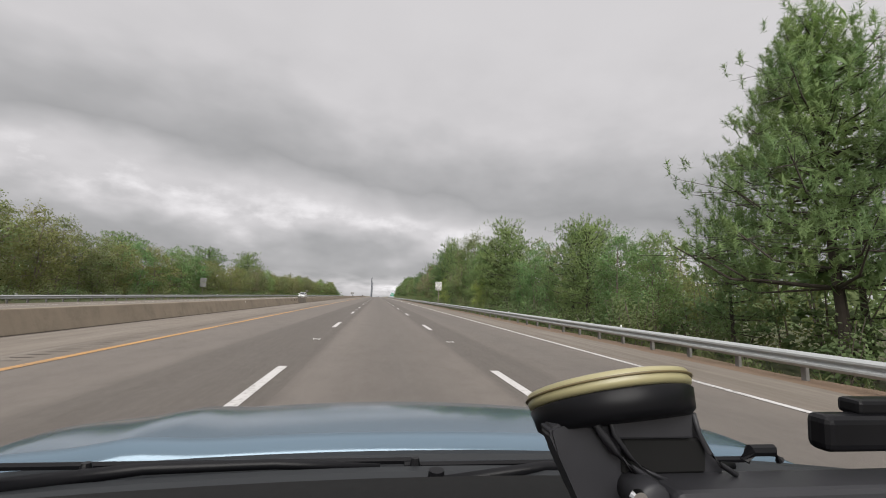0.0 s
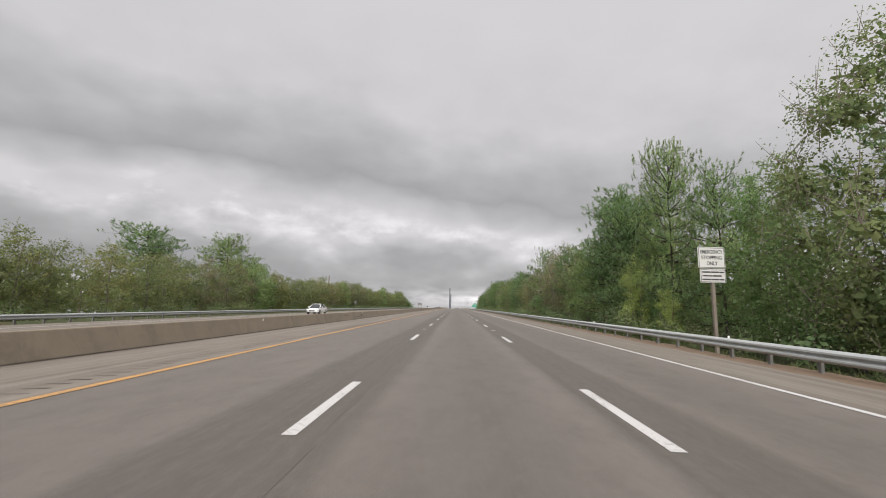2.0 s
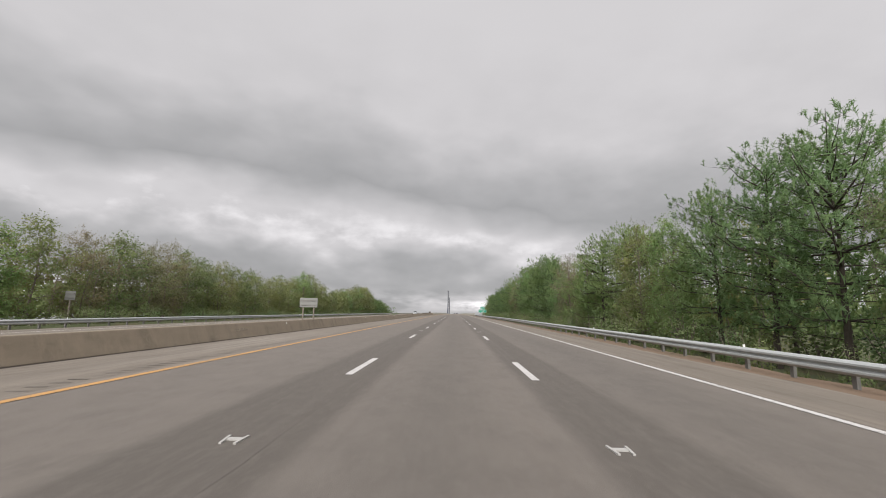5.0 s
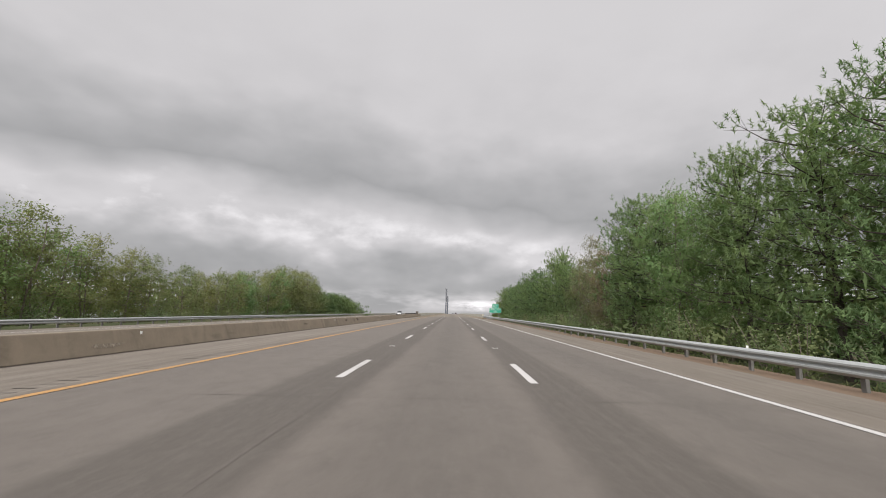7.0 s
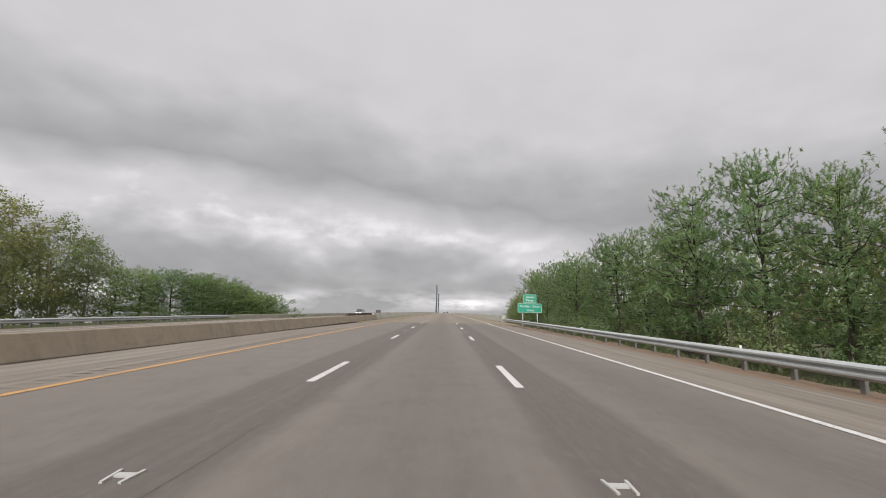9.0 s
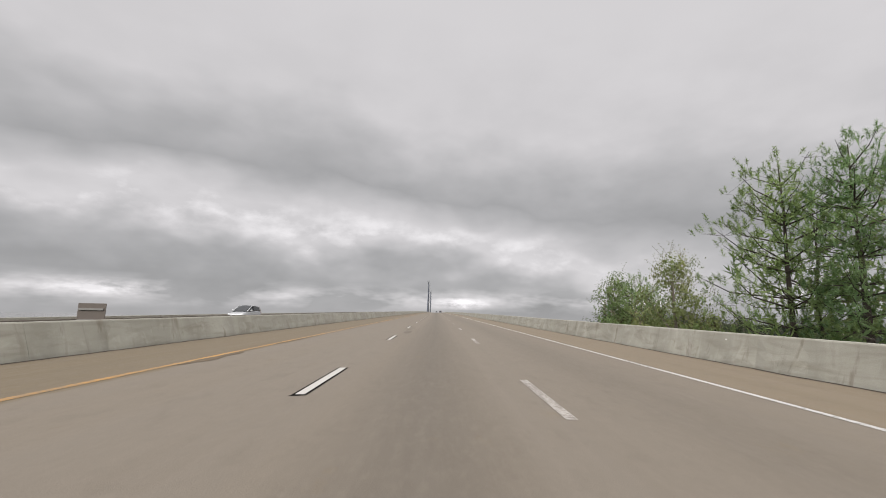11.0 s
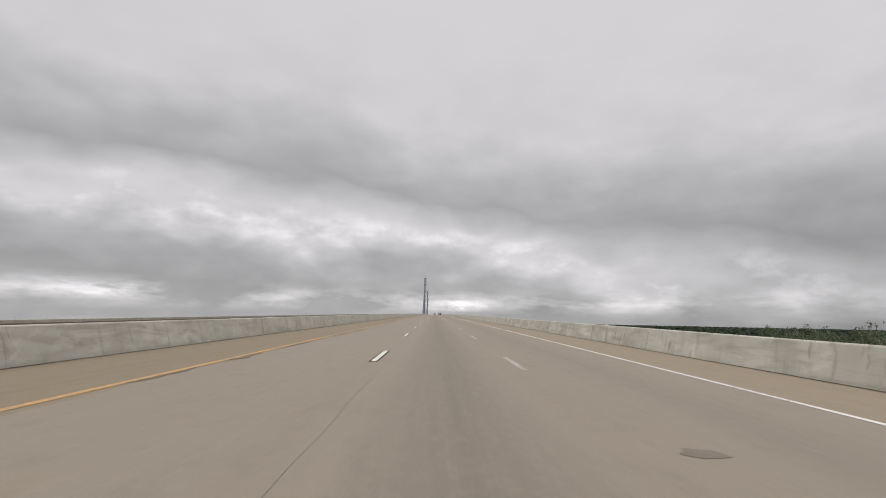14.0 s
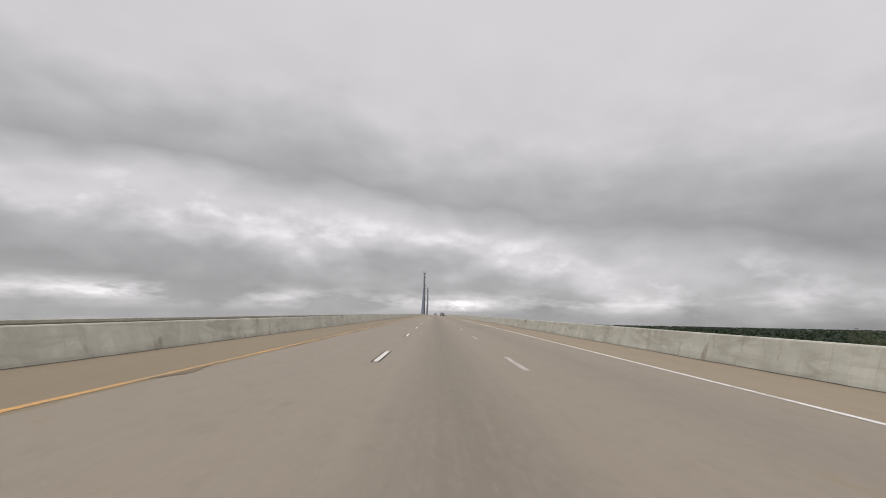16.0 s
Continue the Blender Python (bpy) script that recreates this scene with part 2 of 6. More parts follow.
def parapet_mat():
    """Pale cast concrete with grime and washed streaks; broad vertical bands paint its bulges' shading."""
    m, g = mat("parapet_concrete")
    grain = g.noise(place(g), 30.0, 4.0, 0.6)
    bulge_bands = g.noise(place(g, 0.3, 0.70, 0.16), 1.0, 3.0, 0.55, 0.8)
    narrow = g.noise(place(g, 0.5, 2.4, 0.40), 1.3, 4.0, 0.6, 0.5)
    daub = g.noise(place(g, 1.0, 0.9, 1.3), 1.6, 4.0, 0.6, 0.6)
    # light and dark of the uneven bulges, put into the base colour
    base = g.mix(g.math("MULTIPLY_ADD", bulge_bands, 4.0, -1.6, clamp=True), (0.335, 0.325, 0.278), (0.415, 0.402, 0.348))
    smear = g.noise(place(g, 0.6, 0.35, 1.9), 1.5, 4.0, 0.6, 0.7)
    base = g.mix(g.math("MULTIPLY_ADD", smear, 4.2, -1.95, clamp=True), base, (0.262, 0.246, 0.200))
    base = g.mix(g.math("MULTIPLY_ADD", narrow, 4.0, -2.3, clamp=True), base, (0.225, 0.205, 0.162))
    base = g.mix(g.math("MULTIPLY_ADD", daub, 3.6, -2.0, clamp=True), base, (0.480, 0.466, 0.410))
    spot = g.noise(place(g, 0.5, 1.5, 0.55), 1.1, 4.0, 0.62, 0.5)
    base = g.mix(g.math("MULTIPLY_ADD", spot, 7.0, -4.2, clamp=True), base, (0.155, 0.125, 0.090))
    own = g.n("ObjectInfo").outputs["Random"]
    base = g.mix(g.math("MULTIPLY", own, 0.30), base, (0.300, 0.292, 0.250))
    base = g.mix(g.math("MULTIPLY_ADD", grain, 0.35, -0.12, clamp=True), base, (0.225, 0.214, 0.178))
    finish(g, base, 0.9, grain, 0.006)
    return m


def paint_mat(name, color, worn, amount):
    m, g = mat(name)
    chip = g.noise(place(g), 16.0, 5.0, 0.7)
    wide = g.noise(place(g, 1, 0.4, 1), 1.2, 3.0, 0.6)
    f = g.math("MULTIPLY_ADD", g.math("ADD", chip, g.math("MULTIPLY", wide, 0.5)), 5.0, -5.0 + amount, clamp=True)
    finish(g, g.mix(f, color, worn), 0.75, chip, 0.002)
    return m


def plain_mat(name, color, rough=0.6, metal=0.0, vary=0.15, scale=6.0, spec=0.5, **more):
    m, g = mat(name)
    nz = g.noise(g.n("TexCoord").outputs["Object"], scale, 4.0, 0.6)
    c = g.mix(nz, tuple(v * (1 - vary) for v in color), tuple(min(1.0, v * (1 + vary)) for v in color))
    r = g.math("MULTIPLY_ADD", nz, 0.16, rough - 0.08)
    finish(g, c, r, None, 0, metal, spec, **more)
    return m


def leaf_mat(name, a, b, c, rough=0.6):
    m, g = mat(name)
    isl = g.n("NewGeometry").outputs["Random Per Island"]
    rnd = g.n("ObjectInfo").outputs["Random"]
    patch = g.noise(g.n("NewGeometry").outputs["Position"], 0.55, 2.0, 0.5)
    col = g.mix(g.math("MULTIPLY_ADD", isl, 0.6, 0.2), a, b)
    col = g.mix(g.math("MULTIPLY_ADD", g.math("ADD", patch, g.math("MULTIPLY", rnd, 0.5)), 2.0, -1.0, clamp=True), col, c)
    d = g.n("BsdfPrincipled")
    g.l(col, d.inputs["Base Color"])
    d.inputs["Roughness"].default_value = rough
    d.inputs["Specular IOR Level"].default_value = 0.12
    t = g.n("BsdfTranslucent")
    g.l(g.mix(1.0, col, (1.05, 1.12, 0.85), "MULTIPLY"), t.inputs[0])
    mx = g.n("MixShader")
    mx.inputs[0].default_value = 0.40
    g.l(d.outputs[0], mx.inputs[1])
    g.l(t.outputs[0], mx.inputs[2])
    o = g.n("OutputMaterial")
    g.l(mx.outputs[0], o.inputs[0])
    return m


def ground_mat():
    m, g = mat("verge_ground")
    fine = g.noise(place(g), 9.0, 5.0, 0.7)
    mid = g.noise(place(g, 0.5, 0.25, 1), 1.0, 4.0, 0.6)
    base = g.mix(g.math("MULTIPLY_ADD", mid, 3.0, -1.5, clamp=True), (0.058, 0.072, 0.027), (0.130, 0.078, 0.042))
    base = g.mix(g.math("MULTIPLY_ADD", fine, 2.0, -0.85, clamp=True), base, (0.090, 0.088, 0.042))
    finish(g, base, 0.95, fine, 0.05)
    return m


def straw_mat():
    m, g = mat("pine_straw")
    fine = g.noise(place(g, 6.0, 2.0, 1), 3.0, 5.0, 0.7)
    mid = g.noise(place(g, 1.0, 0.35, 1), 1.0, 4.0, 0.65)
    base = g.mix(fine, (0.104, 0.070, 0.046), (0.210, 0.142, 0.094))
    base = g.mix(g.math("MULTIPLY_ADD", mid, 4.0, -2.3, clamp=True), base, (0.110, 0.100, 0.050))
    finish(g, base, 0.95, fine, 0.03)
    return m


def stain_mat(name, color):
    m, g = mat(name)
    nz = g.noise(place(g), 9.0, 4.0, 0.65)
    d = g.n("BsdfDiffuse")
    d.inputs[0].default_value = (*color, 1)
    t = g.n("BsdfTransparent")
    mx = g.n("MixShader")
    g.l(g.math("MULTIPLY_ADD", nz, 2.4, -0.70, clamp=True), mx.inputs[0])
    g.l(t.outputs[0], mx.inputs[1])
    g.l(d.outputs[0], mx.inputs[2])
    g.l(mx.outputs[0], g.n("OutputMaterial").inputs[0])
    return m


SOOTMARK = stain_mat("soot_stain", (0.125, 0.103, 0.081))
SCUFF = stain_mat("pale_scuff", (0.330, 0.285, 0.230))


def water_mat():
    m, g = mat("river_water")
    rip = g.noise(place(g, 1.0, 1.0, 1), 0.35, 4.0, 0.6)
    wide = g.noise(place(g, 0.01, 0.004, 1), 1.0, 3.0, 0.6)
    finish(g, g.mix(wide, (0.050, 0.052, 0.048), (0.075, 0.074, 0.066)), 0.12, rip, 0.08)
    return m


WATER = water_mat()
ASPHALT, SHOULDER, DECK = asphalt_mat(), shoulder_mat(), deck_mat()
BARRIER = concrete_mat("barrier_concrete", (0.275, 0.224, 0.166), (0.200, 0.163, 0.121), (0.080, 0.066, 0.052), (0.160, 0.130, 0.096))
SOOTY = concrete_mat("sooty_barrier_concrete", (0.165, 0.140, 0.110), (0.120, 0.100, 0.078), (0.070, 0.058, 0.046), (0.100, 0.084, 0.064))
PARAPET = parapet_mat()
# opposite parapet: soot and its side face's shade, both put into the colour
DARKSIDE = concrete_mat("shaded_sooty_concrete", (0.105, 0.086, 0.066), (0.070, 0.058, 0.046), (0.045, 0.038, 0.031), (0.060, 0.050, 0.040))
PYLON = concrete_mat("pylon_concrete", (0.105, 0.110, 0.120), (0.080, 0.086, 0.098), (0.07, 0.07, 0.075), (0.075, 0.08, 0.09))
TAPE = paint_mat("white_road_tape", (0.455, 0.440, 0.415), (0.300, 0.280, 0.252), 0.8)
WHITE = paint_mat("white_road_paint", (0.482, 0.469, 0.456), (0.155, 0.142, 0.125), 1.1)
FAINT = paint_mat("worn_white_road_paint", (0.396, 0.370, 0.340), (0.172, 0.150, 0.129), 2.0)
YELLOW = paint_mat("yellow_road_paint", (0.450, 0.238, 0.074), (0.235, 0.155, 0.085), 1.45)
FADED = paint_mat("faded_yellow_road_paint", (0.450, 0.232, 0.055), (0.220, 0.152, 0.085), 1.95)
BLACKTAPE = plain_mat("black_contrast_tape", (0.010, 0.009, 0.008), 0.95, 0.0, 0.3, 6.0, 0.03)
STEEL = plain_mat("galvanised_steel", (0.355, 0.370, 0.370), 0.6, 0.0, 0.15, 2.0)
STRAW = straw_mat()
RAILPOST = plain_mat("dull_steel_post", (0.17, 0.165, 0.155), 0.7, 0.2, 0.2, 4.0)
POSTWOOD = plain_mat("weathered_post", (0.165, 0.140, 0.115), 0.9, 0.0, 0.3, 5.0)
BARK = plain_mat("bark", (0.058, 0.047, 0.039), 0.95, 0.0, 0.35, 8.0)
PALEBARK = plain_mat("pale_bark", (0.17, 0.14, 0.115), 0.95, 0.0, 0.3, 8.0)
GROUND = ground_mat()
PINE = leaf_mat("pine_needles", (0.129, 0.213, 0.098), (0.203, 0.297, 0.136), (0.237, 0.308, 0.124), 0.65)
LEAF = leaf_mat("green_leaves", (0.139, 0.248, 0.109), (0.207, 0.326, 0.139), (0.240, 0.321, 0.129), 0.65)
OLIVE = leaf_mat("olive_leaves", (0.147, 0.200, 0.095), (0.199, 0.244, 0.110), (0.250, 0.253, 0.103), 0.65)
RUST = leaf_mat("rust_leaves", (0.225, 0.200, 0.120), (0.305, 0.245, 0.148), (0.230, 0.230, 0.125), 0.5)
LIME = leaf_mat("yellow_green_leaves", (0.300, 0.380, 0.115), (0.400, 0.455, 0.140), (0.330, 0.400, 0.120), 0.5)
FARLEAF = leaf_mat("distant_leaves", (0.024, 0.033, 0.024), (0.028, 0.038, 0.027), (0.030, 0.038, 0.027))
MIDLEAF = leaf_mat("shaded_leaves", (0.048, 0.066, 0.042), (0.066, 0.086, 0.052), (0.076, 0.088, 0.052))
GRASS = leaf_mat("rough_grass", (0.092, 0.108, 0.050), (0.160, 0.138, 0.074), (0.092, 0.112, 0.048), 0.6)
BUSH = leaf_mat("shrub_leaves", (0.111, 0.173, 0.083), (0.160, 0.222, 0.101), (0.186, 0.214, 0.099), 0.65)


# ---- building blocks ----
def mesh_of(name, verts, faces, material, smooth=False, second=None, split=0):
    me = bpy.data.meshes.new(name)
    me.from_pydata([tuple(v) for v in verts], [], [tuple(f) for f in faces])
    me.materials.append(material)
    if second:
        me.materials.append(second)
        me.polygons.foreach_set("material_index", [0 if i < split else 1 for i in range(len(me.polygons))])
    if smooth:
        me.polygons.foreach_set("use_smooth", [True] * len(me.polygons))
    me.update()
    return me


def link(name, me, parent=None, m=None, label=""):
    ob = new(name, me)
    if parent is not None:
        ob.parent = parent
    if m is not None:
        ob.matrix_basis = m
    if label:
        tagged(ob, label)
    return ob


def part(name, bm, material, parent=None, label="", m=None, smooth=False):
    me = bpy.data.meshes.new(name)
    bmesh.ops.recalc_face_normals(bm, faces=bm.faces)
    bm.to_mesh(me)
    bm.free()
    me.materials.append(material)
    if smooth:
        me.polygons.foreach_set("use_smooth", [True] * len(me.polygons))
    return link(name, me, parent, m, label)


def box(x0, x1, y0, y1, z0, z1, bevel=0.0, segs=1):
    bm = bmesh.new()
    bmesh.ops.create_cube(bm, size=1, matrix=Matrix.LocRotScale(((x0 + x1) / 2, (y0 + y1) / 2, (z0 + z1) / 2), None, (x1 - x0, y1 - y0, z1 - z0)))
    if bevel:
        bmesh.ops.bevel(bm, geom=bm.edges, offset=bevel, segments=segs, affect="EDGES", profile=0.5)
    return bm


def tube(points, radii, sides=8, cap=True):
    """A tapered tube along points."""
    bm = bmesh.new()
    rings = []
    pts = [Vector(p) for p in points]
    for i, p in enumerate(pts):
        d = (pts[min(i + 1, len(pts) - 1)] - pts[max(i - 1, 0)]).normalized()
        a = d.orthogonal().normalized()
        b = d.cross(a)
        rings.append([bm.verts.new(p + (a * math.cos(k * math.tau / sides) + b * math.sin(k * math.tau / sides)) * radii[i]) for k in range(sides)])
    for r, s in zip(rings, rings[1:]):
        for k in range(sides):
            bm.faces.new((r[k], r[(k + 1) % sides], s[(k + 1) % sides], s[k]))
    if cap:
        bm.faces.new(rings[0][::-1])
        bm.faces.new(rings[-1])
    return bm


def strip(name, section, y0, y1, step, material, closed=False, parent=None, label="", dz=0.0, smooth=False, ends=True):
    """A section of (x, z) points drawn along the road from y0 to y1, on the road's own height."""
    ys = list(np.linspace(y0, y1, max(2, int(round((y1 - y0) / step)) + 1)))
    k = len(section)
    verts = [(x, y, zr(y) + z + dz) for y in ys for x, z in section]
    faces = []
    for j in range(len(ys) - 1):
        for i in range(k if closed else k - 1):
            a, b = j * k + i, j * k + (i + 1) % k
            faces.append((a, b, b + k, a + k))
    if closed and ends:
        faces += [tuple(range(k))[::-1], tuple((len(ys) - 1) * k + i for i in range(k))]
    me = mesh_of(name, verts, faces, material, smooth)
    if closed:
        bm = bmesh.new()
        bm.from_mesh(me)
        bmesh.ops.recalc_face_normals(bm, faces=bm.faces)
        bm.to_mesh(me)
        bm.free()
    return link(name, me, parent, None, label)


def empty(name, x=0, y=0, z=0, rz=0, label="", category="", group="", kind=""):
    ob = new(name)
    ob.matrix_basis = pose(x, y, z, 0, 0, rz)
    return tagged(ob, label, category, group, kind)


# ---- the large structure ----
BRIDGE = 338.0      # where the parapets begin
DECKY = 325.0       # where the concrete deck begins
FAR = 1500.0
PERIOD, DASH, FIRST = 12.192, 3.048, 5.02


def smooth01(a, b, v):
    t = min(1.0, max(0.0, (v - a) / (b - a)))
    return t * t * (3 - 2 * t)


def ground_z(x, y):
    yc = min(max(y, -300.0), 420.0)
    side = 11.6 if x > 0 else -24.6
    d = (x - side) if x > 0 else (side - x)
    near = zr(yc) - (0.42 if x > 0 else 0.16) - 0.9 * smooth01(0.2, 5.0, d) - 0.5 * smooth01(5, 20, d)
    if d < 0:
        near = zr(yc) - 0.75
    low = -9.0
    drop = smooth01(336.0, 385.0, y) if d < 60 else smooth01(250.0, 400.0, y)
    wide = smooth01(40.0, 220.0, d)
    z = near * (1 - drop) + low * drop
    z = z * (1 - wide) + min(z, low + 2.0) * wide
    return z + 0.10 * noise.noise((x * 0.3, y * 0.3, 0.0)) * (d > 1.0)


def spread(ob, k):
    """Sets a roadside strip further out and lower, easing back to the bridge's line at its end."""
    for v in ob.data.vertices:
        q = 1.0 + (k - 1.0) * (1.0 - smooth01(300.0, 336.0, v.co.y))
        z = zr(v.co.y)
        v.co.x, v.co.z = 1.9 + (v.co.x - 1.9) * q, z + EYE + (v.co.z - z - EYE) * q
    ob.data.update()
    return ob


def out(x, y, z, k):
    q = 1.0 + (k - 1.0) * (1.0 - smooth01(300.0, 336.0, y))
    return 1.9 + (x - 1.9) * q, y, zr(y) + EYE + (z - EYE) * q


WEST_OUT, EAST_OUT = 1.156, 1.127


def make_ground():
    xs = [-4500, -2500, -1200, -600, -300, -160, -100, -70, -54, -44, -38, -34, -31, -29, -27.5, -26.2, -25.2, -24.7, -24.2, -16, -8, 0, 6,
          9.2, 10.2, 10.7, 11.3, 12, 13, 14, 15.5, 17, 19, 22, 26, 31, 38, 48, 62, 80, 110, 170, 300, 600, 1200, 2500, 4500]
    ys = [-4500, -2000, -800, -300, -120, -60] + list(range(-30, 421, 3)) + [440, 470, 510, 560, 640, 760, 950, 1300, 1800, 2600, 4500]
    k = len(xs)
    verts = [(x, y, ground_z(x, y)) for y in ys for x in xs]
    faces = [(j * k + i, j * k + i + 1, (j + 1) * k + i + 1, (j + 1) * k + i) for j in range(len(ys) - 1) for i in range(k - 1)]
    ob = link("ground", mesh_of("ground", verts, faces, GROUND, True))
    tagged(ob, "verge of dry grass, pine straw and red soil beside the highway", "ground", kind="structure")


make_ground()
road = strip("road", [(-3.88, 0.0), (0.0, 0.004), (3.66, 0.004), (7.15, 0.0)], -60, DECKY, 5, ASPHALT)
tagged(road, "worn grey asphalt carriageway with three lanes", "road", kind="structure")
sh_l = strip("shoulder_west", [(-8.35, -0.185), (-3.88, -0.002)], -60, DECKY, 5, SHOULDER)
tagged(sh_l, "pale streaked inner shoulder beside the median barrier", "shoulder", kind="structure")
sh_r = strip("shoulder_east", [(7.15, -0.002), (10.42, -0.262), (10.6, -0.32), (10.6, -0.7)], -60, BRIDGE, 5, SHOULDER)
tagged(sh_r, "pale dusty outer shoulder of the highway", "shoulder", kind="structure")
opp = strip("road_opposite", [(-24.4, -0.45), (-23.9, -0.30), (-20.5, -0.25), (-8.2, -0.21)], -60, BRIDGE + 6, 5, SHOULDER)
tagged(opp, "pale grey carriageway of the opposite direction", "road", kind="structure")
deck = strip("bridge_deck", [(-7.4, -0.9), (-7.4, 0.0), (0.0, 0.004), (3.66, 0.004), (10.2, 0.0), (10.2, -0.9)], DECKY, FAR, 10, DECK, True)
tagged(deck, "beige concrete bridge deck with darker wheel tracks", "bridge deck", kind="structure")
deck_o = strip("bridge_deck_opposite", [(-27.0, -1.3), (-27.0, -0.47), (-10.9, -0.05), (-10.9, -0.9)], BRIDGE, FAR, 10, DECK, True)
tagged(deck_o, "concrete deck of the parallel bridge carriageway", "bridge deck", kind="structure")
for x0, x1, s in ((-7.0, 9.9, "east"), (-26.6, -11.2, "west")):
    for y in range(352, 1300, 36):
        pier = part("bridge_pier", box(x0 + 2.5, x1 - 2.5, y - 0.9, y + 0.9, -10.5, zr(y) - 0.85), PYLON)
        tagged(pier, "plain grey concrete pier under the bridge deck", "bridge pier", "bridge piers", "structure")

def make_verge():
    rg = random.Random(3)
    verts, faces = [], []
    ys_ = [-60 + 1.0 * i for i in range(399)]
    for y in ys_:
        w = 0.22 * noise.noise((0.0, y * 0.45, 2.0)) + rg.uniform(-0.08, 0.08)
        for x, z in ((9.30 + w, -0.078 - 0.03 * w), (9.6, -0.095), (10.05, -0.11), (10.7 + w, -0.15), (11.0 + w, -0.20), (11.6 + w, -0.38)):
            verts.append((x, y, zr(y) + z + (0 if x < 9.5 else rg.uniform(-0.02, 0.02))))
    for j in range(len(ys_) - 1):
        for i in range(5):
            faces.append((j * 6 + i, j * 6 + i + 1, j * 6 + i + 7, j * 6 + i + 6))
    return spread(link("pine_straw_verge", mesh_of("pine_straw_verge", verts, faces, STRAW, True)), EAST_OUT)


verge = make_verge()
tagged(verge, "rusty pine straw and grass under the guard rail", "verge", kind="structure")

west = strip("grass_verge_west", [(-27.5, -0.85), (-26.0, -0.62), (-24.9, -0.44), (-24.42, -0.40)], -60, BRIDGE, 3, GROUND)
tagged(west, "dull green grass verge beyond the opposite carriageway", "verge", kind="structure")

# painted lines
DASHME = {}


def dash_mesh(kind):
    if kind not in DASHME:
        w = 0.075
        if kind == "tape":
            DASHME[kind] = mesh_of("lane_dash_tape", [(-0.070, 0, 0), (0.070, 0, 0), (0.070, DASH, 0), (-0.070, DASH, 0)], [(0, 1, 2, 3)], TAPE)
        elif kind == "border":
            DASHME[kind] = mesh_of("tape_border", [(-0.112, -0.05, 0), (0.108, -0.04, 0), (0.112, DASH + 0.03, 0), (-0.108, DASH + 0.04, 0), (-0.14, -0.12, 0), (-0.04, -0.10, 0)], [(0, 1, 2, 3), (4, 5, 1, 0)], BLACKTAPE)
        else:
            DASHME[kind] = mesh_of("lane_dash", [(-w, 0, 0), (w, 0, 0), (w, DASH, 0), (-w, DASH, 0)], [(0, 1, 2, 3)], FAINT if kind == "faint" else WHITE)
    return DASHME[kind]


for k in range(-2, 80):
    for x, off, off2 in ((0.0, 0.0, 0.0), (3.65, -0.19, -1.25)):
        y = FIRST + PERIOD * k
        on = y > DECKY - 2
        y += off2 if on else off
        m = pose(x, y, zr(y) + 0.009, slope(y), 0, 0)
        if on and x == 0.0:
            link("tape_border", dash_mesh("border"), deck, m)
            link("lane_dash", dash_mesh("tape"), deck, pose(x, y, zr(y) + 0.013, slope(y)))
        elif on:
            link("lane_dash", dash_mesh("faint"), deck, m)
        else:
            link("lane_dash", dash_mesh("plain"), road, m)


def line(name, x, w, y0, y1, material, parent, dz=0.006):
    return strip(name, [(x - w / 2, 0), (x + w / 2, 0)], y0, y1, 6, material, parent=parent, dz=dz)


line("edge_line_yellow", -3.76, 0.16, -60, DECKY, YELLOW, road, 0.007)
line("edge_line_white", 7.0, 0.13, -60, DECKY, WHITE, road, 0.007)
line("edge_line_yellow", -3.66, 0.15, DECKY, FAR, FADED, deck, 0.007)
line("edge_line_white", 7.21, 0.11, DECKY, FAR, WHITE, deck, 0.007)
# the line on the far carriageway
line("edge_line_white", -20.6, 0.13, -60, BRIDGE, WHITE, opp, -0.243)


def seg_run(name, section, y0, y1, length, gap, material, parent, uneven=0.004):
    """Cast lengths end to end, none quite in line with the next."""
    rg = random.Random(len(name) + int(y0) + int(section[0][0] * 10))
    y = y0
    while y < y1 - 0.1:
        e = min(y + length * rg.uniform(0.9, 1.1), y1)
        dx, dz = rg.uniform(-uneven, uneven), rg.uniform(-uneven, uneven) * 0.5
        spread(strip(name, [(x + dx, z + dz) for x, z in section], y + gap / 2, e - gap / 2, 50, material, True, parent), WEST_OUT)
        y = e


# median barrier, its precast lengths
BSEC = [(-6.68, -0.02), (-6.68, 0.05), (-6.755, 0.24), (-6.885, 0.60), (-6.90, 0.62), (-7.08, 0.62), (-7.095, 0.60), (-7.18, 0.24), (-7.30, 0.05), (-7.30, -0.25), (-6.8, -0.25)]
barrier = empty("median_barrier", 0, 0, 0, 0, "stained brown-grey concrete median barrier along the highway", "barrier", kind="structure")
seg_run("barrier_segment", BSEC, -24, 57.9, 9.2, 0.004, BARRIER, barrier, 0.002)
spread(strip("barrier_segment", [(x + 0.035, z + 0.012) for x, z in BSEC], 57.92, 63.78, 3, SOOTY, True, barrier, "darker weathered length of barrier"), WEST_OUT)
seg_run("barrier_segment", BSEC, 63.8, BRIDGE, 9.2, 0.004, BARRIER, barrier, 0.002)


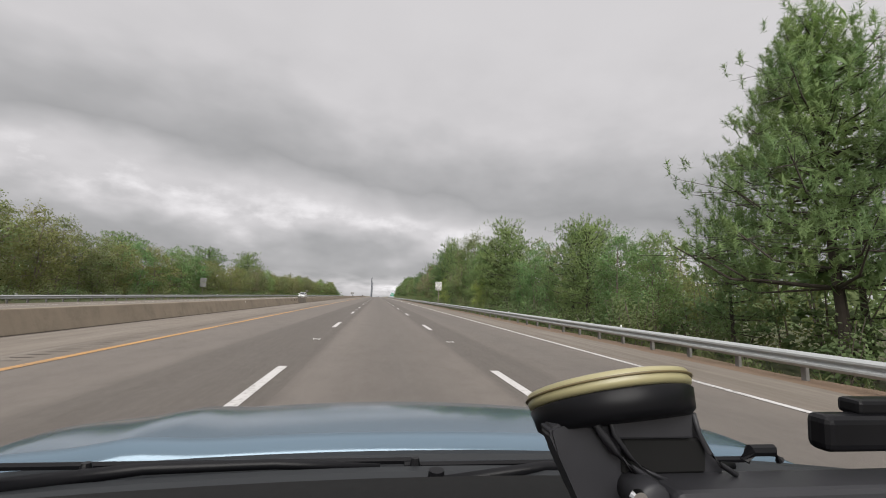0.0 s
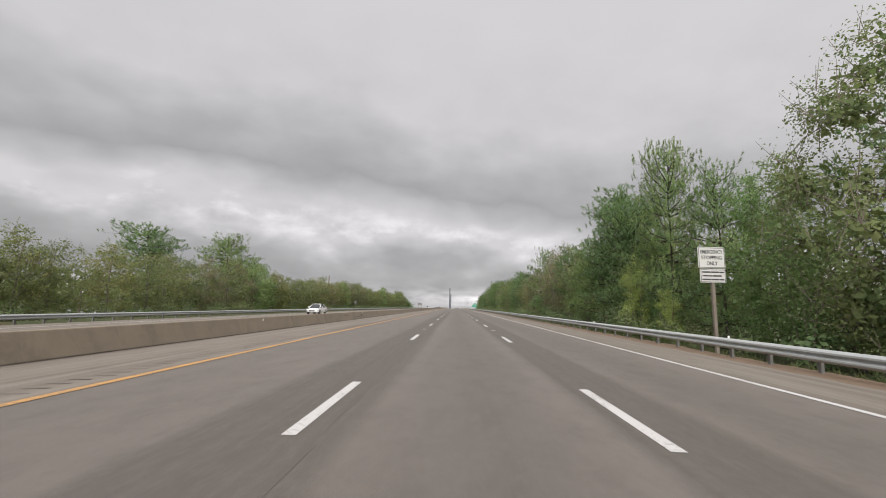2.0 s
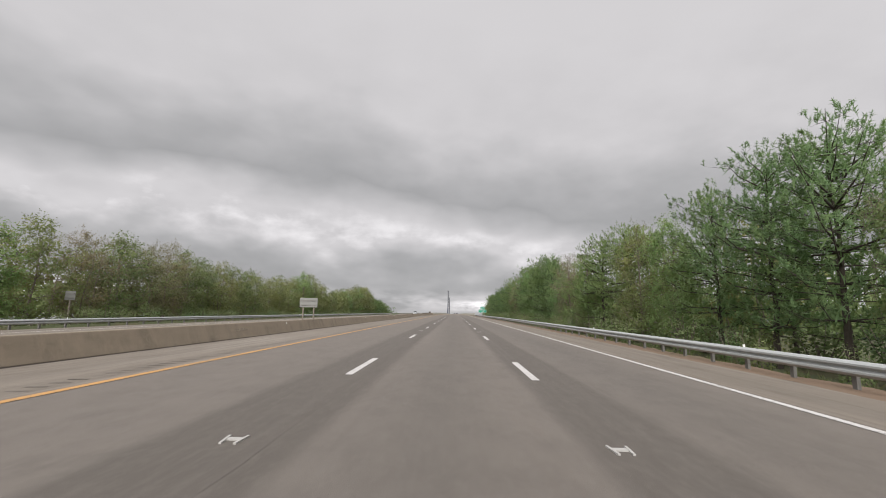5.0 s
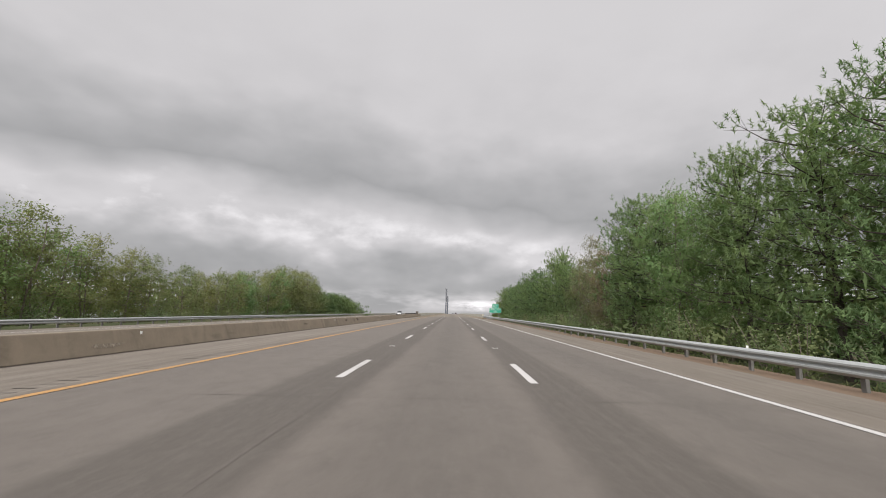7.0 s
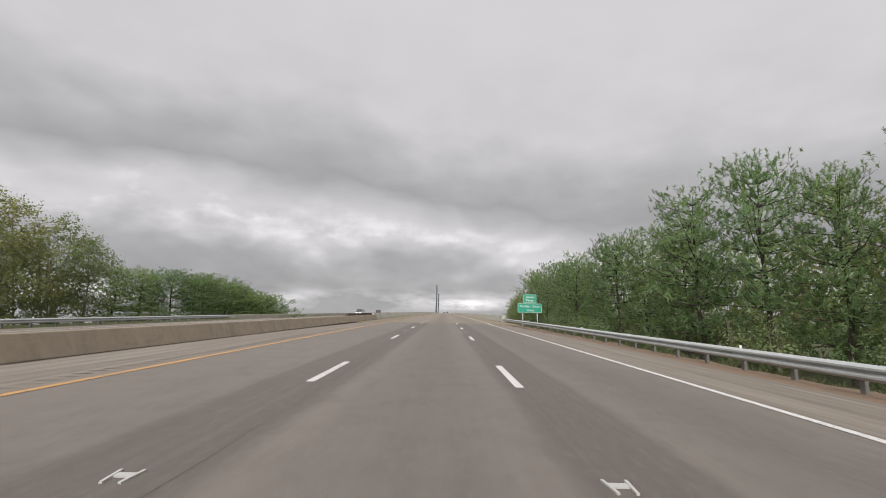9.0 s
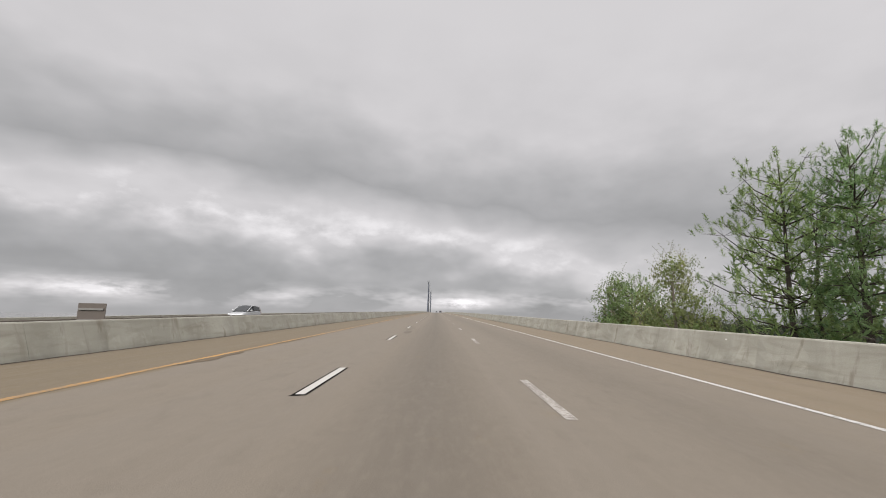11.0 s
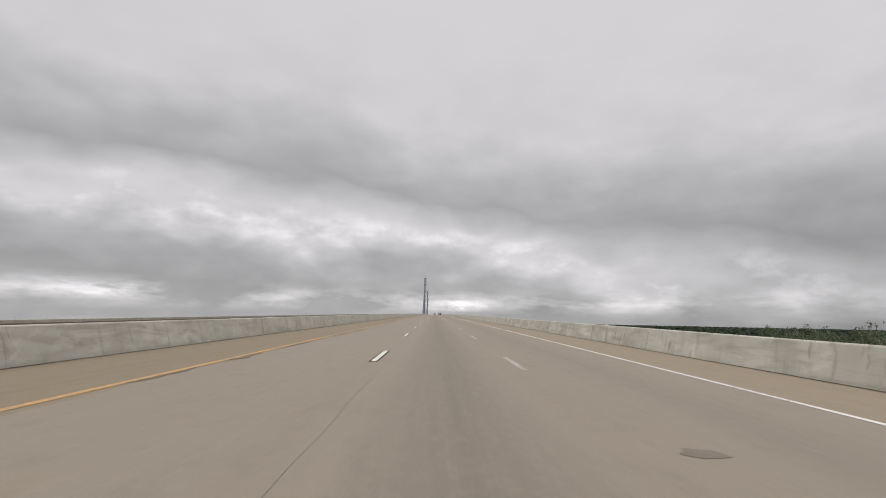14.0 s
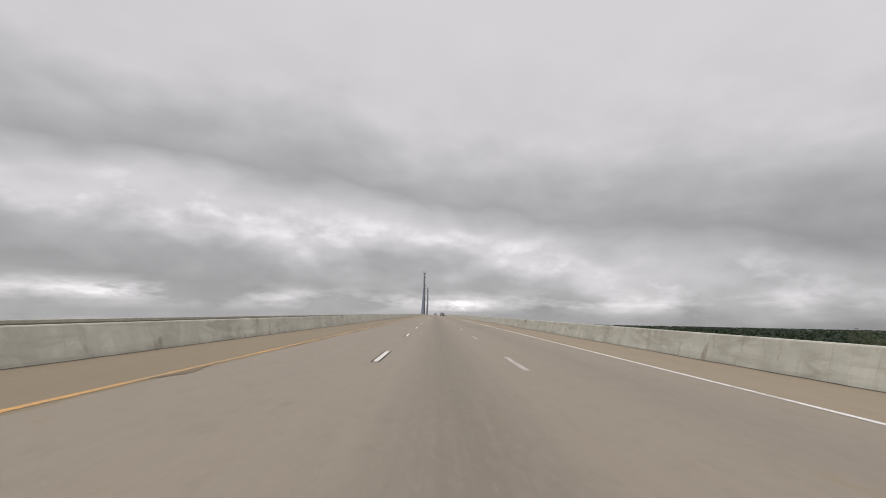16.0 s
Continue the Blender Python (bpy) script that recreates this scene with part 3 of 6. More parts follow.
def smudge(y, z, l, h, seed, material=None):
    """A sooty stain on the barrier's sloping face, with a ragged outline."""
    rg = random.Random(seed)
    n = 16
    ring = [(0.0, 0.0)] + [(math.cos(k * math.tau / n) * l / 2 * rg.uniform(0.55, 1.1), math.sin(k * math.tau / n) * h / 2 * rg.uniform(0.55, 1.1)) for k in range(n)]
    vs = [(-6.68 - 0.373 * (z + b - 0.05) + 0.008, y + a, zr(y + a) + z + b) for a, b in ring]
    spread(link("smudge", mesh_of("smudge", vs, [(0, 1 + k, 1 + (k + 1) % n) for k in range(n)], material or SOOTMARK), barrier), WEST_OUT)


for i, (y, z, l, h) in enumerate(((55.7, 0.40, 1.0, 0.26), (53.6, 0.44, 0.7, 0.14), (57.0, 0.40, 0.45, 0.34), (259.0, 0.42, 1.0, 0.18), (264.0, 0.42, 1.2, 0.30), (262.4, 0.38, 0.4, 0.1))):
    smudge(y, z, l, h, 60 + i)

for i, (y, z, l, h) in enumerate(((106.0, 0.22, 1.7, 0.13), (107.6, 0.30, 0.9, 0.20), (101.5, 0.42, 2.0, 0.10), (141.0, 0.30, 1.4, 0.16), (176.0, 0.36, 1.8, 0.12), (229.0, 0.25, 1.5, 0.14), (70.0, 0.33, 1.6, 0.15), (247.0, 0.38, 1.2, 0.12))):
    smudge(y, z, l, h, 90 + i, SCUFF)

# parapets on the bridge: cast lengths whose foot bulges unevenly
def fold(face, y):
    """How far the foot of the parapet stands out at y; face 1 looks east, -1 west."""
    drain = smooth01(0.5, 1.3, abs((y - 383.5) % 24.0 - 12.0)) if face < 0 else 1.0
    return drain * (abs(noise.noise((face * 3.0, y * 0.55, 0.4))) * 0.10 + 0.035 * noise.noise((face * 5.0, y * 1.6, 1.0)))


def parapet_run(section, face, parent):
    rg = random.Random(17 + face)
    y = BRIDGE
    while y < 699.9:
        e = min(y + rg.uniform(5.6, 6.6), 700.0)
        ob = strip("parapet_segment", section, y + 0.003, e - 0.003, 0.4 if y < 570 else 2.0, PARAPET, True, parent)
        dx = rg.uniform(-0.008, 0.008)
        for v in ob.data.vertices:
            foot = smooth01(0.75, 0.15, v.co.z - zr(v.co.y)) if v.co.z - zr(v.co.y) > -0.01 else 0.0
            if v.co.z - zr(v.co.y) > -0.01:
                v.co.x += dx + face * fold(face, v.co.y) * foot
        ob.data.update()
        y = e


PR = [(9.88, 0.0), (9.897, 0.08), (9.935, 0.22), (9.985, 0.42), (10.06, 0.79), (10.08, 0.82), (10.28, 0.82), (10.30, 0.79), (10.30, -0.6), (9.88, -0.6)]
PL = [(-6.97, 0.0), (-6.987, 0.08), (-7.030, 0.22), (-7.090, 0.42), (-7.20, 0.80), (-7.22, 0.83), (-7.42, 0.83), (-7.44, 0.80), (-7.44, -0.6), (-6.97, -0.6)]
PO = [(-10.78, -0.9), (-10.78, 0.68), (-10.80, 0.71), (-10.98, 0.71), (-11.0, 0.68), (-11.2, 0.2), (-11.25, -0.1), (-11.25, -0.9)]
PW = [(x - 15.45, z - 0.48) for x, z in PO]
for nm, sec, words in (("parapet_east", PR, "pale stained concrete bridge parapet in cast lengths"), ("parapet_median", PL, "pale stained concrete parapet on the median side of the bridge")):
    par = empty(nm, 0, 0, 0, 0, words, "parapet", kind="structure")
    parapet_run(sec, 1 if nm == "parapet_median" else -1, par)
    strip("parapet_length", sec, 700, FAR, 10, PARAPET, True, par)
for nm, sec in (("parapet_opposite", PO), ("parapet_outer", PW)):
    ob = strip(nm, sec, BRIDGE, FAR, 10, DARKSIDE if nm == "parapet_opposite" else PARAPET, True)
    tagged(ob, "concrete parapet of the parallel bridge carriageway", "parapet", kind="structure")


# steel guard rails with posts
def w_beam(x, top, face):
    s = face
    pts = [(0.0, 0.0), (0.03, -0.02), (0.075, -0.06), (0.075, -0.10), (0.0, -0.145), (0.0, -0.165), (0.075, -0.21), (0.075, -0.25), (0.03, -0.29), (0.0, -0.31)]
    front = [(x + s * a, top + b) for a, b in pts]
    back = [(x + s * (a - 0.006), top + b) for a, b in reversed(pts)]
    return front + back


def guard_rail(name, x, top, foot, face, y0, y1, words, k=1.0):
    rail = empty(name, x, 0, 0, 0, words, "guard rail", kind="structure")
    y = y0
    while y < y1 - 0.1:
        e = min(y + 7.62, y1)
        spread(strip("rail_beam", [(a + x, b) for a, b in w_beam(0.0, top, face)], y, e, 3.81, STEEL, True, rail), k).location = (-x, 0, 0)
        y = e
    bm = box(-0.045, 0.045, -0.07, 0.07, 0, top - foot - 0.02, 0.008)
    me = bpy.data.meshes.new("post")
    bm.to_mesh(me)
    bm.free()
    me.materials.append(RAILPOST)
    bm = box(-0.045, 0.045, -0.05, 0.05, 0, 0.30, 0.006)
    mb = bpy.data.meshes.new("block")
    bm.to_mesh(mb)
    bm.free()
    mb.materials.append(POSTWOOD)
    bm = box(-0.035, 0.035, -0.012, 0.012, 0, 0.10, 0.006)
    mr = bpy.data.meshes.new("reflector")
    bm.to_mesh(mr)
    bm.free()
    mr.materials.append(WHITEPLASTIC)
    i, y = 0, y0 + 0.5
    while y < y1:
        dx, _, dz = out(x, y, top, k)
        dx, dz = dx - x, dz - top
        z = dz + foot
        link("post", me, rail, pose(dx - face * 0.17, y, z - 0.25))
        link("block", mb, rail, pose(dx - face * 0.075, y, dz + top - 0.31))
        if i % 8 == 3:
            link("reflector", mr, rail, pose(dx - face * 0.1, y, dz + top - 0.03))
        i += 1
        y += 1.905
    return rail


WHITEPLASTIC = plain_mat("white_plastic", (0.72, 0.72, 0.70), 0.5)
guard_rail("guard_rail_east", 10.1, 0.46, -0.16, -1, -20, 341, "galvanised steel guard rail on weathered posts beside the shoulder", EAST_OUT)
guard_rail("guard_rail_west", -24.1, 0.29, -0.42, 1, -20, 334, "galvanised steel guard rail beyond the opposite carriageway")


# ---- trees ----
class Soup:
    """Vertices and faces of one mesh."""

    def __init__(self):
        self.v, self.f = [], []

    def tri(self, a, b, c):
        n0 = len(self.v)
        self.v += [a, b, c]
        self.f.append((n0, n0 + 1, n0 + 2))

    def quad(self, a, b, c, d):
        n0 = len(self.v)
        self.v += [a, b, c, d]
        self.f.append((n0, n0 + 1, n0 + 2, n0 + 3))

    def limb(self, p, q, r0, r1, sides=4):
        p, q = Vector(p), Vector(q)
        d = (q - p).normalized()
        a = d.orthogonal().normalized()
        b = d.cross(a)
        n0 = len(self.v)
        for c, r in ((p, r0), (q, r1)):
            for k in range(sides):
                w = k * math.tau / sides
                self.v.append(c + (a * math.cos(w) + b * math.sin(w)) * r)
        for k in range(sides):
            self.f.append((n0 + k, n0 + (k + 1) % sides, n0 + sides + (k + 1) % sides, n0 + sides + k))


def rnd_dir(rg):
    while True:
        v = Vector((rg.uniform(-1, 1), rg.uniform(-1, 1), rg.uniform(-1, 1)))
        if 0.1 < v.length < 1:
            return v.normalized()


def tuft(s, rg, p, d, size, blades):
    """A tuft of grass blades."""
    for _ in range(blades):
        w = (d * rg.uniform(0.5, 1.2) + rnd_dir(rg) * 0.85).normalized()
        side = w.cross(rnd_dir(rg)).normalized() * size * rg.uniform(0.10, 0.17)
        tip = p + w * size * rg.uniform(0.8, 1.25)
        s.tri(p - side * 0.6, p + side * 0.6 + w * size * 0.12, tip + side * 0.4)


def unit(v):
    return v / np.maximum(np.linalg.norm(v, axis=-1, keepdims=True), 1e-9)


class Foliage:
    """Leaves and needles of one crown, gathered as arrays with the way their clump faces."""

    def __init__(self, seed):
        self.g = np.random.default_rng(seed)
        self.sets = []

    def ways(self, n):
        return unit(self.g.normal(size=(n, 3)))

    def leaves(self, pos, out, size, aspect=0.62, loose=0.8, soft=0.82):
        """Small leaves, each a diamond that faces roughly the way its clump does."""
        n, g = len(pos), self.g
        nrm = unit(out + loose * self.ways(n))
        a = unit(np.cross(nrm, self.ways(n)))
        b = np.cross(nrm, a)
        s = size * g.uniform(0.7, 1.3, (n, 1)) * 0.5
        bend = nrm * s * g.uniform(-0.25, 0.25, (n, 1))
        quad = np.stack([pos - a * s, pos - b * s * aspect + bend, pos + a * s, pos + b * s * aspect + bend], 1)
        self.sets.append((quad, np.repeat(unit(soft * out + (1 - soft) * nrm)[:, None], 4, 1)))

    def needles(self, p, d, length, out, count, reach, wide, spread=0.95):
        """Brushes of needles round the last length of each twig."""
        m, g = len(p), self.g
        idx = np.repeat(np.arange(m), count)
        n = len(idx)
        t = g.uniform(0.03, 1.0, (n, 1)) ** 0.75
        q = p[idx] + d[idx] * length[idx, None] * t
        w = unit(d[idx] * g.uniform(0.35, 1.1, (n, 1)) + self.ways(n) * spread)
        long = reach * g.uniform(0.75, 1.2, (n, 1)) * (1.1 - 0.25 * t)
        side = unit(np.cross(w, self.ways(n))) * wide * 0.5
        tip = q + w * long
        flip = (np.einsum("ij,ij->i", np.cross(2 * side, w), out[idx]) < 0)[:, None]
        side = np.where(flip, -side, side)
        tri = np.stack([q - side, q + side, tip], 1)
        nrm = unit(0.55 * out[idx] + 0.45 * w)
        self.sets.append((tri, np.repeat(nrm[:, None], 3, 1)))

    def mesh(self, name, wood, foliage, bark):
        """One crown mesh: the leaves first, then the limbs."""
        co = np.concatenate([v.reshape(-1, 3) for v, _ in self.sets] + ([np.array([tuple(v) for v in wood.v])] if wood.v else []))
        sizes = np.concatenate([np.full(len(v), v.shape[1]) for v, _ in self.sets] + [np.array([len(f) for f in wood.f], int)])
        n0 = sum(v.shape[0] * v.shape[1] for v, _ in self.sets)
        loops = np.concatenate([np.arange(n0)] + ([np.array([i + n0 for f in wood.f for i in f])] if wood.f else []))
        leafy = sum(len(v) for v, _ in self.sets)
        me = bpy.data.meshes.new(name)
        me.vertices.add(len(co))
        me.vertices.foreach_set("co", co.astype(np.float32).ravel())
        me.loops.add(len(loops))
        me.loops.foreach_set("vertex_index", loops.astype(np.int32))
        me.polygons.add(len(sizes))
        me.polygons.foreach_set("loop_start", (np.cumsum(sizes) - sizes).astype(np.int32))
        me.polygons.foreach_set("material_index", (np.arange(len(sizes)) >= leafy).astype(np.int32))
        me.polygons.foreach_set("use_smooth", np.ones(len(sizes), bool))
        me.materials.append(foliage)
        me.materials.append(bark)
        me.update(calc_edges=True)
        nrm = np.zeros((len(co), 3))
        nrm[:n0] = np.concatenate([v.reshape(-1, 3) for _, v in self.sets])
        me.normals_split_custom_set_from_vertices(nrm.tolist())
        return me


def pine_meshes(seed, H=11.0, base=0.12, spread=3.3, light=False, whorls=14, tufts=5.4, peak=0.32, limbs=7, fine=21):
    """A loblolly: a crown of upswept limbs that end in brushes of long needles, rounded, or a cone where peak is 0."""
    rg = random.Random(seed)
    wood, crown = Soup(), Foliage(seed)
    lean = Vector((rg.uniform(-0.03, 0.03), rg.uniform(-0.03, 0.03), 0))
    pts = [Vector((0, 0, -0.6))]
    n = 7
    for i in range(1, n + 1):
        z = H * 0.93 * i / n
        pts.append(Vector((lean.x * z + rg.uniform(-0.10, 0.10), lean.y * z + rg.uniform(-0.10, 0.10), z)))
    rad = 0.015 * H
    trunk = (pts, [rad * (1 - i / (n + 0.6)) for i in range(n + 1)])

    def stem(z):
        t = max(0.0, min(n - 1e-6, z / (H * 0.93) * n))
        i = int(t)
        return pts[i].lerp(pts[i + 1], t - i)
    tw, fill = [], []
    lop = [rg.uniform(0.72, 1.22) for _ in range(7)]
    levels = 10 if light else whorls
    for w in range(levels):
        u = max(0.0, min(1.0, (w + rg.uniform(-0.35, 0.35)) / (levels - 1))) ** 0.85
        z = H * (base + (0.87 - base) * u)
        reach = spread * (0.30 + 0.70 * math.sqrt(max(0.0, 1.0 - ((u - peak) / (1.04 - peak)) ** 2))) if peak else spread * (1.0 - 0.84 * u ** 1.2)
        m = 5 if light or u > 0.85 else limbs
        a0 = rg.uniform(0, math.tau)
        for b in range(m):
            if rg.random() < 0.07:
                continue
            a = a0 + b * math.tau / m + rg.uniform(-0.45, 0.45)
            L = reach * rg.uniform(0.62, 1.15) * lop[int((a % math.tau) / math.tau * 7) % 7]
            rise = 0.02 + 0.50 * u * u + rg.uniform(-0.12, 0.16)
            p0 = stem(z)
            d = Vector((math.cos(a), math.sin(a), rise)).normalized()
            p1 = p0 + d * L * 0.6
            d2 = (d + Vector((0, 0, 0.45))).normalized()
            p2 = p1 + d2 * L * 0.4
            r = 0.009 * L + 0.008
            wood.limb(p0, p1, r * 1.3, r * 0.7, 4)
            wood.limb(p1, p2, r * 0.7, r * 0.25, 3)
            hub = stem(max(0.0, z - 1.2))
            flat, across = Vector((math.cos(a), math.sin(a), 0)), Vector((-math.sin(a), math.cos(a), 0))
            k = max(4, int(L * (2.0 if light else tufts)))
            for j in range(k):
                # clumps towards the limb's end, a thinner one halfway out
                t, wide = (0.84, 0.20 * L + 0.26) if j % 3 else (0.52, 0.17 * L + 0.20)
                c = p0.lerp(p1, t / 0.6) if t < 0.6 else p1.lerp(p2, (t - 0.6) / 0.4)
                q = c + flat * rg.gauss(0, 0.55) * wide + across * rg.gauss(0, 0.62) * wide + Vector((0, 0, rg.gauss(0.05, 0.17)))
                if j % 3 == 1:
                    wood.limb(c, q, 0.009, 0.004, 3)
                up = (Vector((0, 0, 0.95)) + flat * 0.40 + rnd_dir(rg) * 0.38).normalized()
                tw.append((q, up, rg.uniform(0.28, 0.50) * (1.3 if light else 1.0), ((q - hub).normalized() + Vector((0, 0, 0.35))).normalized()))
            for j in range(4 if light else 12):
                q = p0.lerp(p2, rg.uniform(0.10, 0.72)) + Vector((rg.uniform(-0.4, 0.4), rg.uniform(-0.4, 0.4), rg.uniform(-0.30, 0.12)))
                fill.append((q, ((q - hub).normalized() + Vector((0, 0, 0.2))).normalized()))
    for i in range(5):
        q = pts[-1] + rnd_dir(rg) * (0.22 if i else 0.0)
        tw.append((q, (Vector((0, 0, 1)) + rnd_dir(rg) * (0.55 if i else 0)).normalized(), 0.62, Vector((0, 0, 1))))
    p, d, o = (np.array([tuple(t[i]) for t in tw]) for i in (0, 1, 3))
    length = np.array([t[2] for t in tw])
    if light:
        crown.needles(p, d, length, o, 11, 0.32, 0.07, 1.1)
    else:
        crown.needles(p, d, length, o, fine, 0.20, 0.76 / fine, 1.15)
    crown.leaves(np.array([tuple(f[0]) for f in fill]), np.array([tuple(f[1]) for f in fill]), 0.55, 0.16, 1.0)
    return wood, crown, trunk


def broad_meshes(seed, H=9.0, spread=2.8, count=7000, leaf=0.16, feather=0.3, light=False, gaps=0.0, lobed=24, fray=0.42):
    """A crown of many leafy lobes on spreading limbs; feather: how much of it stands out as upright sprigs; gaps: how thin it is."""
    rg = random.Random(seed)
    wood, crown = Soup(), Foliage(seed)
    g = crown.g
    lobes = []
    lobed = 13 if light else lobed
    for i in range(lobed):
        u = (i + 0.5) / lobed
        z = H * (0.12 + 0.78 * u)
        reach = spread * (0.55 + 0.45 * math.sin(min(1.0, u * 1.25) * math.pi * 0.72)) * (1.0 - 0.62 * u ** 3)
        a = i * 2.4 + rg.uniform(-0.5, 0.5)
        r = reach * rg.uniform(0.35, 0.80) * (0.55 if u > 0.9 else 1.0)
        lobes.append((Vector((math.cos(a) * r, math.sin(a) * r, z + rg.uniform(-0.3, 0.3))), rg.uniform(0.75, 1.25) * spread * 0.36 * (0.8 if u > 0.8 else 1.0)))
    stems = rg.choice((1, 2, 3))
    feet = [Vector((rg.uniform(-0.25, 0.25) * (stems > 1), rg.uniform(-0.25, 0.25) * (stems > 1), -0.5)) for _ in range(stems)]
    heads = []
    for f in feet:
        p, r = f, 0.013 * H / math.sqrt(stems)
        path, rads = [p], [r]
        for k in range(5):
            q = p + Vector((f.x * 0.9 + rg.uniform(-0.15, 0.15), f.y * 0.9 + rg.uniform(-0.15, 0.15), H * 0.17))
            if f is not feet[0]:
                wood.limb(p, q, r, r * 0.78, 6)
            p, r = q, r * 0.78
            path.append(q)
            rads.append(r)
            heads.append((q, r))
        if f is feet[0]:
            trunk = (path, rads)
    area = sum(r * r for _, r in lobes)
    mid_axis = np.array([0.0, 0.0, H * 0.42])
    for c, r in lobes:
        src = min(heads, key=lambda h: (h[0] - c).length + (1.5 if h[0].z > c.z else 0))
        mid = src[0].lerp(c, 0.5) + Vector((0, 0, -0.12 * r))
        wood.limb(src[0], mid, src[1] * 0.6, src[1] * 0.4, 4)
        wood.limb(mid, c, src[1] * 0.4, 0.012, 3)
        n = max(12, int(count * r * r / area))
        cc = np.array(tuple(c))
        m = max(4, int(9 + 5 * r))
        hubs = crown.ways(m)
        at = cc + hubs * (1.0, 1.0, 0.85) * r * g.uniform(0.55, 0.98, (m, 1))
        for h in at[::2]:
            wood.limb(c, Vector(h), 0.014, 0.005, 3)
        pick = g.integers(0, m, n)
        off = g.normal(size=(n, 3)) * (0.5, 0.5, 0.36)
        pos = at[pick] + off * r * fray
        out = unit(0.5 * unit(pos - cc) + 0.6 * unit(off) + 0.35 * unit(pos - mid_axis) + (0, 0, 0.25))
        crown.leaves(pos, out, leaf)
        if feather:
            k = max(2, int(n * feather / 9))
            way = unit(crown.ways(k) * (0.8, 0.8, 0.5) + unit(at[g.integers(0, m, k)] - cc) * 0.5 + (0, 0, 0.9))
            foot = at[g.integers(0, m, k)]
            long = r * g.uniform(0.35, 0.85, (k, 1))
            for f0, w0, l0 in zip(foot, way, long[:, 0]):
                wood.limb(Vector(f0), Vector(f0 + w0 * l0), 0.010, 0.004, 3)
            for j in range(9):
                crown.leaves(foot + way * long * (0.25 + 0.09 * j) + g.normal(size=(k, 3)) * 0.07, unit(way + (0, 0, 0.4)), leaf * 0.9, 0.5, 1.1)
        inner = int((1.0 - gaps) * (28 if light else 105) * r * r / (spread * 0.36) ** 2)
        if inner:
            w = crown.ways(inner)
            crown.leaves(cc + w * r * g.uniform(0.10, 0.60, (inner, 1)), unit(w + (0, 0, 0.3)), 0.17 * r, 0.6, 0.9)
    return wood, crown, trunk


def shrub_mesh(seed, H=2.4, spread=1.3):
    rg = random.Random(seed)
    wood, crown = Soup(), Foliage(seed)
    g = crown.g
    for _ in range(7):
        a = rg.uniform(0, math.tau)
        q = Vector((math.cos(a) * spread * 0.7 * rg.random(), math.sin(a) * spread * 0.7 * rg.random(), H * rg.uniform(0.5, 0.88)))
        wood.limb((0, 0, -0.3), q, 0.03, 0.008, 3)
        n = 130
        t = g.uniform(0.2, 1.05, (n, 1))
        pos = np.array(tuple(q)) * t * (1.15, 1.15, 1.0) + g.normal(size=(n, 3)) * (0.26, 0.26, 0.18)
        crown.leaves(pos, unit(pos - (0, 0, H * 0.3) + (0, 0, 0.2)), 0.095, 0.55, 0.9)
    w = crown.ways(150)
    crown.leaves(w * (spread * 0.42, spread * 0.42, H * 0.24) + (0, 0, H * 0.33), unit(w + (0, 0, 0.3)), 0.17, 0.6)
    return wood, crown, ([(0, 0, -0.3), (0.03, 0.02, H * 0.4)], [0.05, 0.02])


KIT = {}


def kit(kind, variants, maker, bark, foliage):
    KIT[kind] = []
    for i in range(variants):
        w, c, stem = maker(i)
        bm = tube(stem[0], stem[1], 8)
        me = bpy.data.meshes.new(kind + "_trunk")
        bm.to_mesh(me)
        bm.free()
        me.materials.append(bark)
        KIT[kind].append((me, c.mesh(kind + "_crown", w, foliage, bark)))


kit("pine", 6, lambda i: pine_meshes(11 + i, 11.0, 0.07 + 0.03 * i, 2.95 + 0.10 * i), BARK, PINE)
kit("openpine", 4, lambda i: pine_meshes(31 + i, 11.0, 0.36, 3.0, False, 12, 5.6, 0.36, 7, 28), BARK, PINE)
kit("bigpine", 1, lambda i: pine_meshes(41 + i, 11.0, 0.20, 4.3, False, 19, 8.0, 0.0, 9, 40), BARK, PINE)
kit("backpine", 3, lambda i: pine_meshes(51 + i, 11.0, 0.12, 3.3, True), BARK, PINE)
kit("broad", 5, lambda i: broad_meshes(71 + i, 9.0, 2.9, 11000, 0.10, 0.25), PALEBARK, LEAF)
kit("fargreen", 3, lambda i: broad_meshes(81 + i, 9.0, 3.1, 4200, 0.155, 0.3), PALEBARK, LEAF)
kit("olive", 5, lambda i: broad_meshes(91 + i, 9.0, 3.2, 4000, 0.155, 0.35, False, 0.6, 24, 0.37), PALEBARK, OLIVE)
kit("edgeolive", 3, lambda i: broad_meshes(101 + i, 9.0, 3.1, 11500, 0.085, 0.4), PALEBARK, OLIVE)
kit("rust", 4, lambda i: broad_meshes(111 + i, 9.0, 2.9, 7000, 0.085, 0.6, False, 0.5), PALEBARK, RUST)
kit("lime", 2, lambda i: broad_meshes(131 + i, 9.0, 2.7, 7000, 0.11, 0.3, False, 0.3), PALEBARK, LIME)
kit("backbroad", 3, lambda i: broad_meshes(151 + i, 9.0, 3.2, 1900, 0.20, 0.0, True), PALEBARK, OLIVE)
kit("lowland", 3, lambda i: broad_meshes(191 + i, 9.0, 4.3, 7000, 0.155, 0.0, False, 0.0, 34, 0.14), PALEBARK, MIDLEAF)
kit("lowfar", 3, lambda i: broad_meshes(195 + i, 9.0, 4.4, 1500, 0.32, 0.0, True), PALEBARK, MIDLEAF)
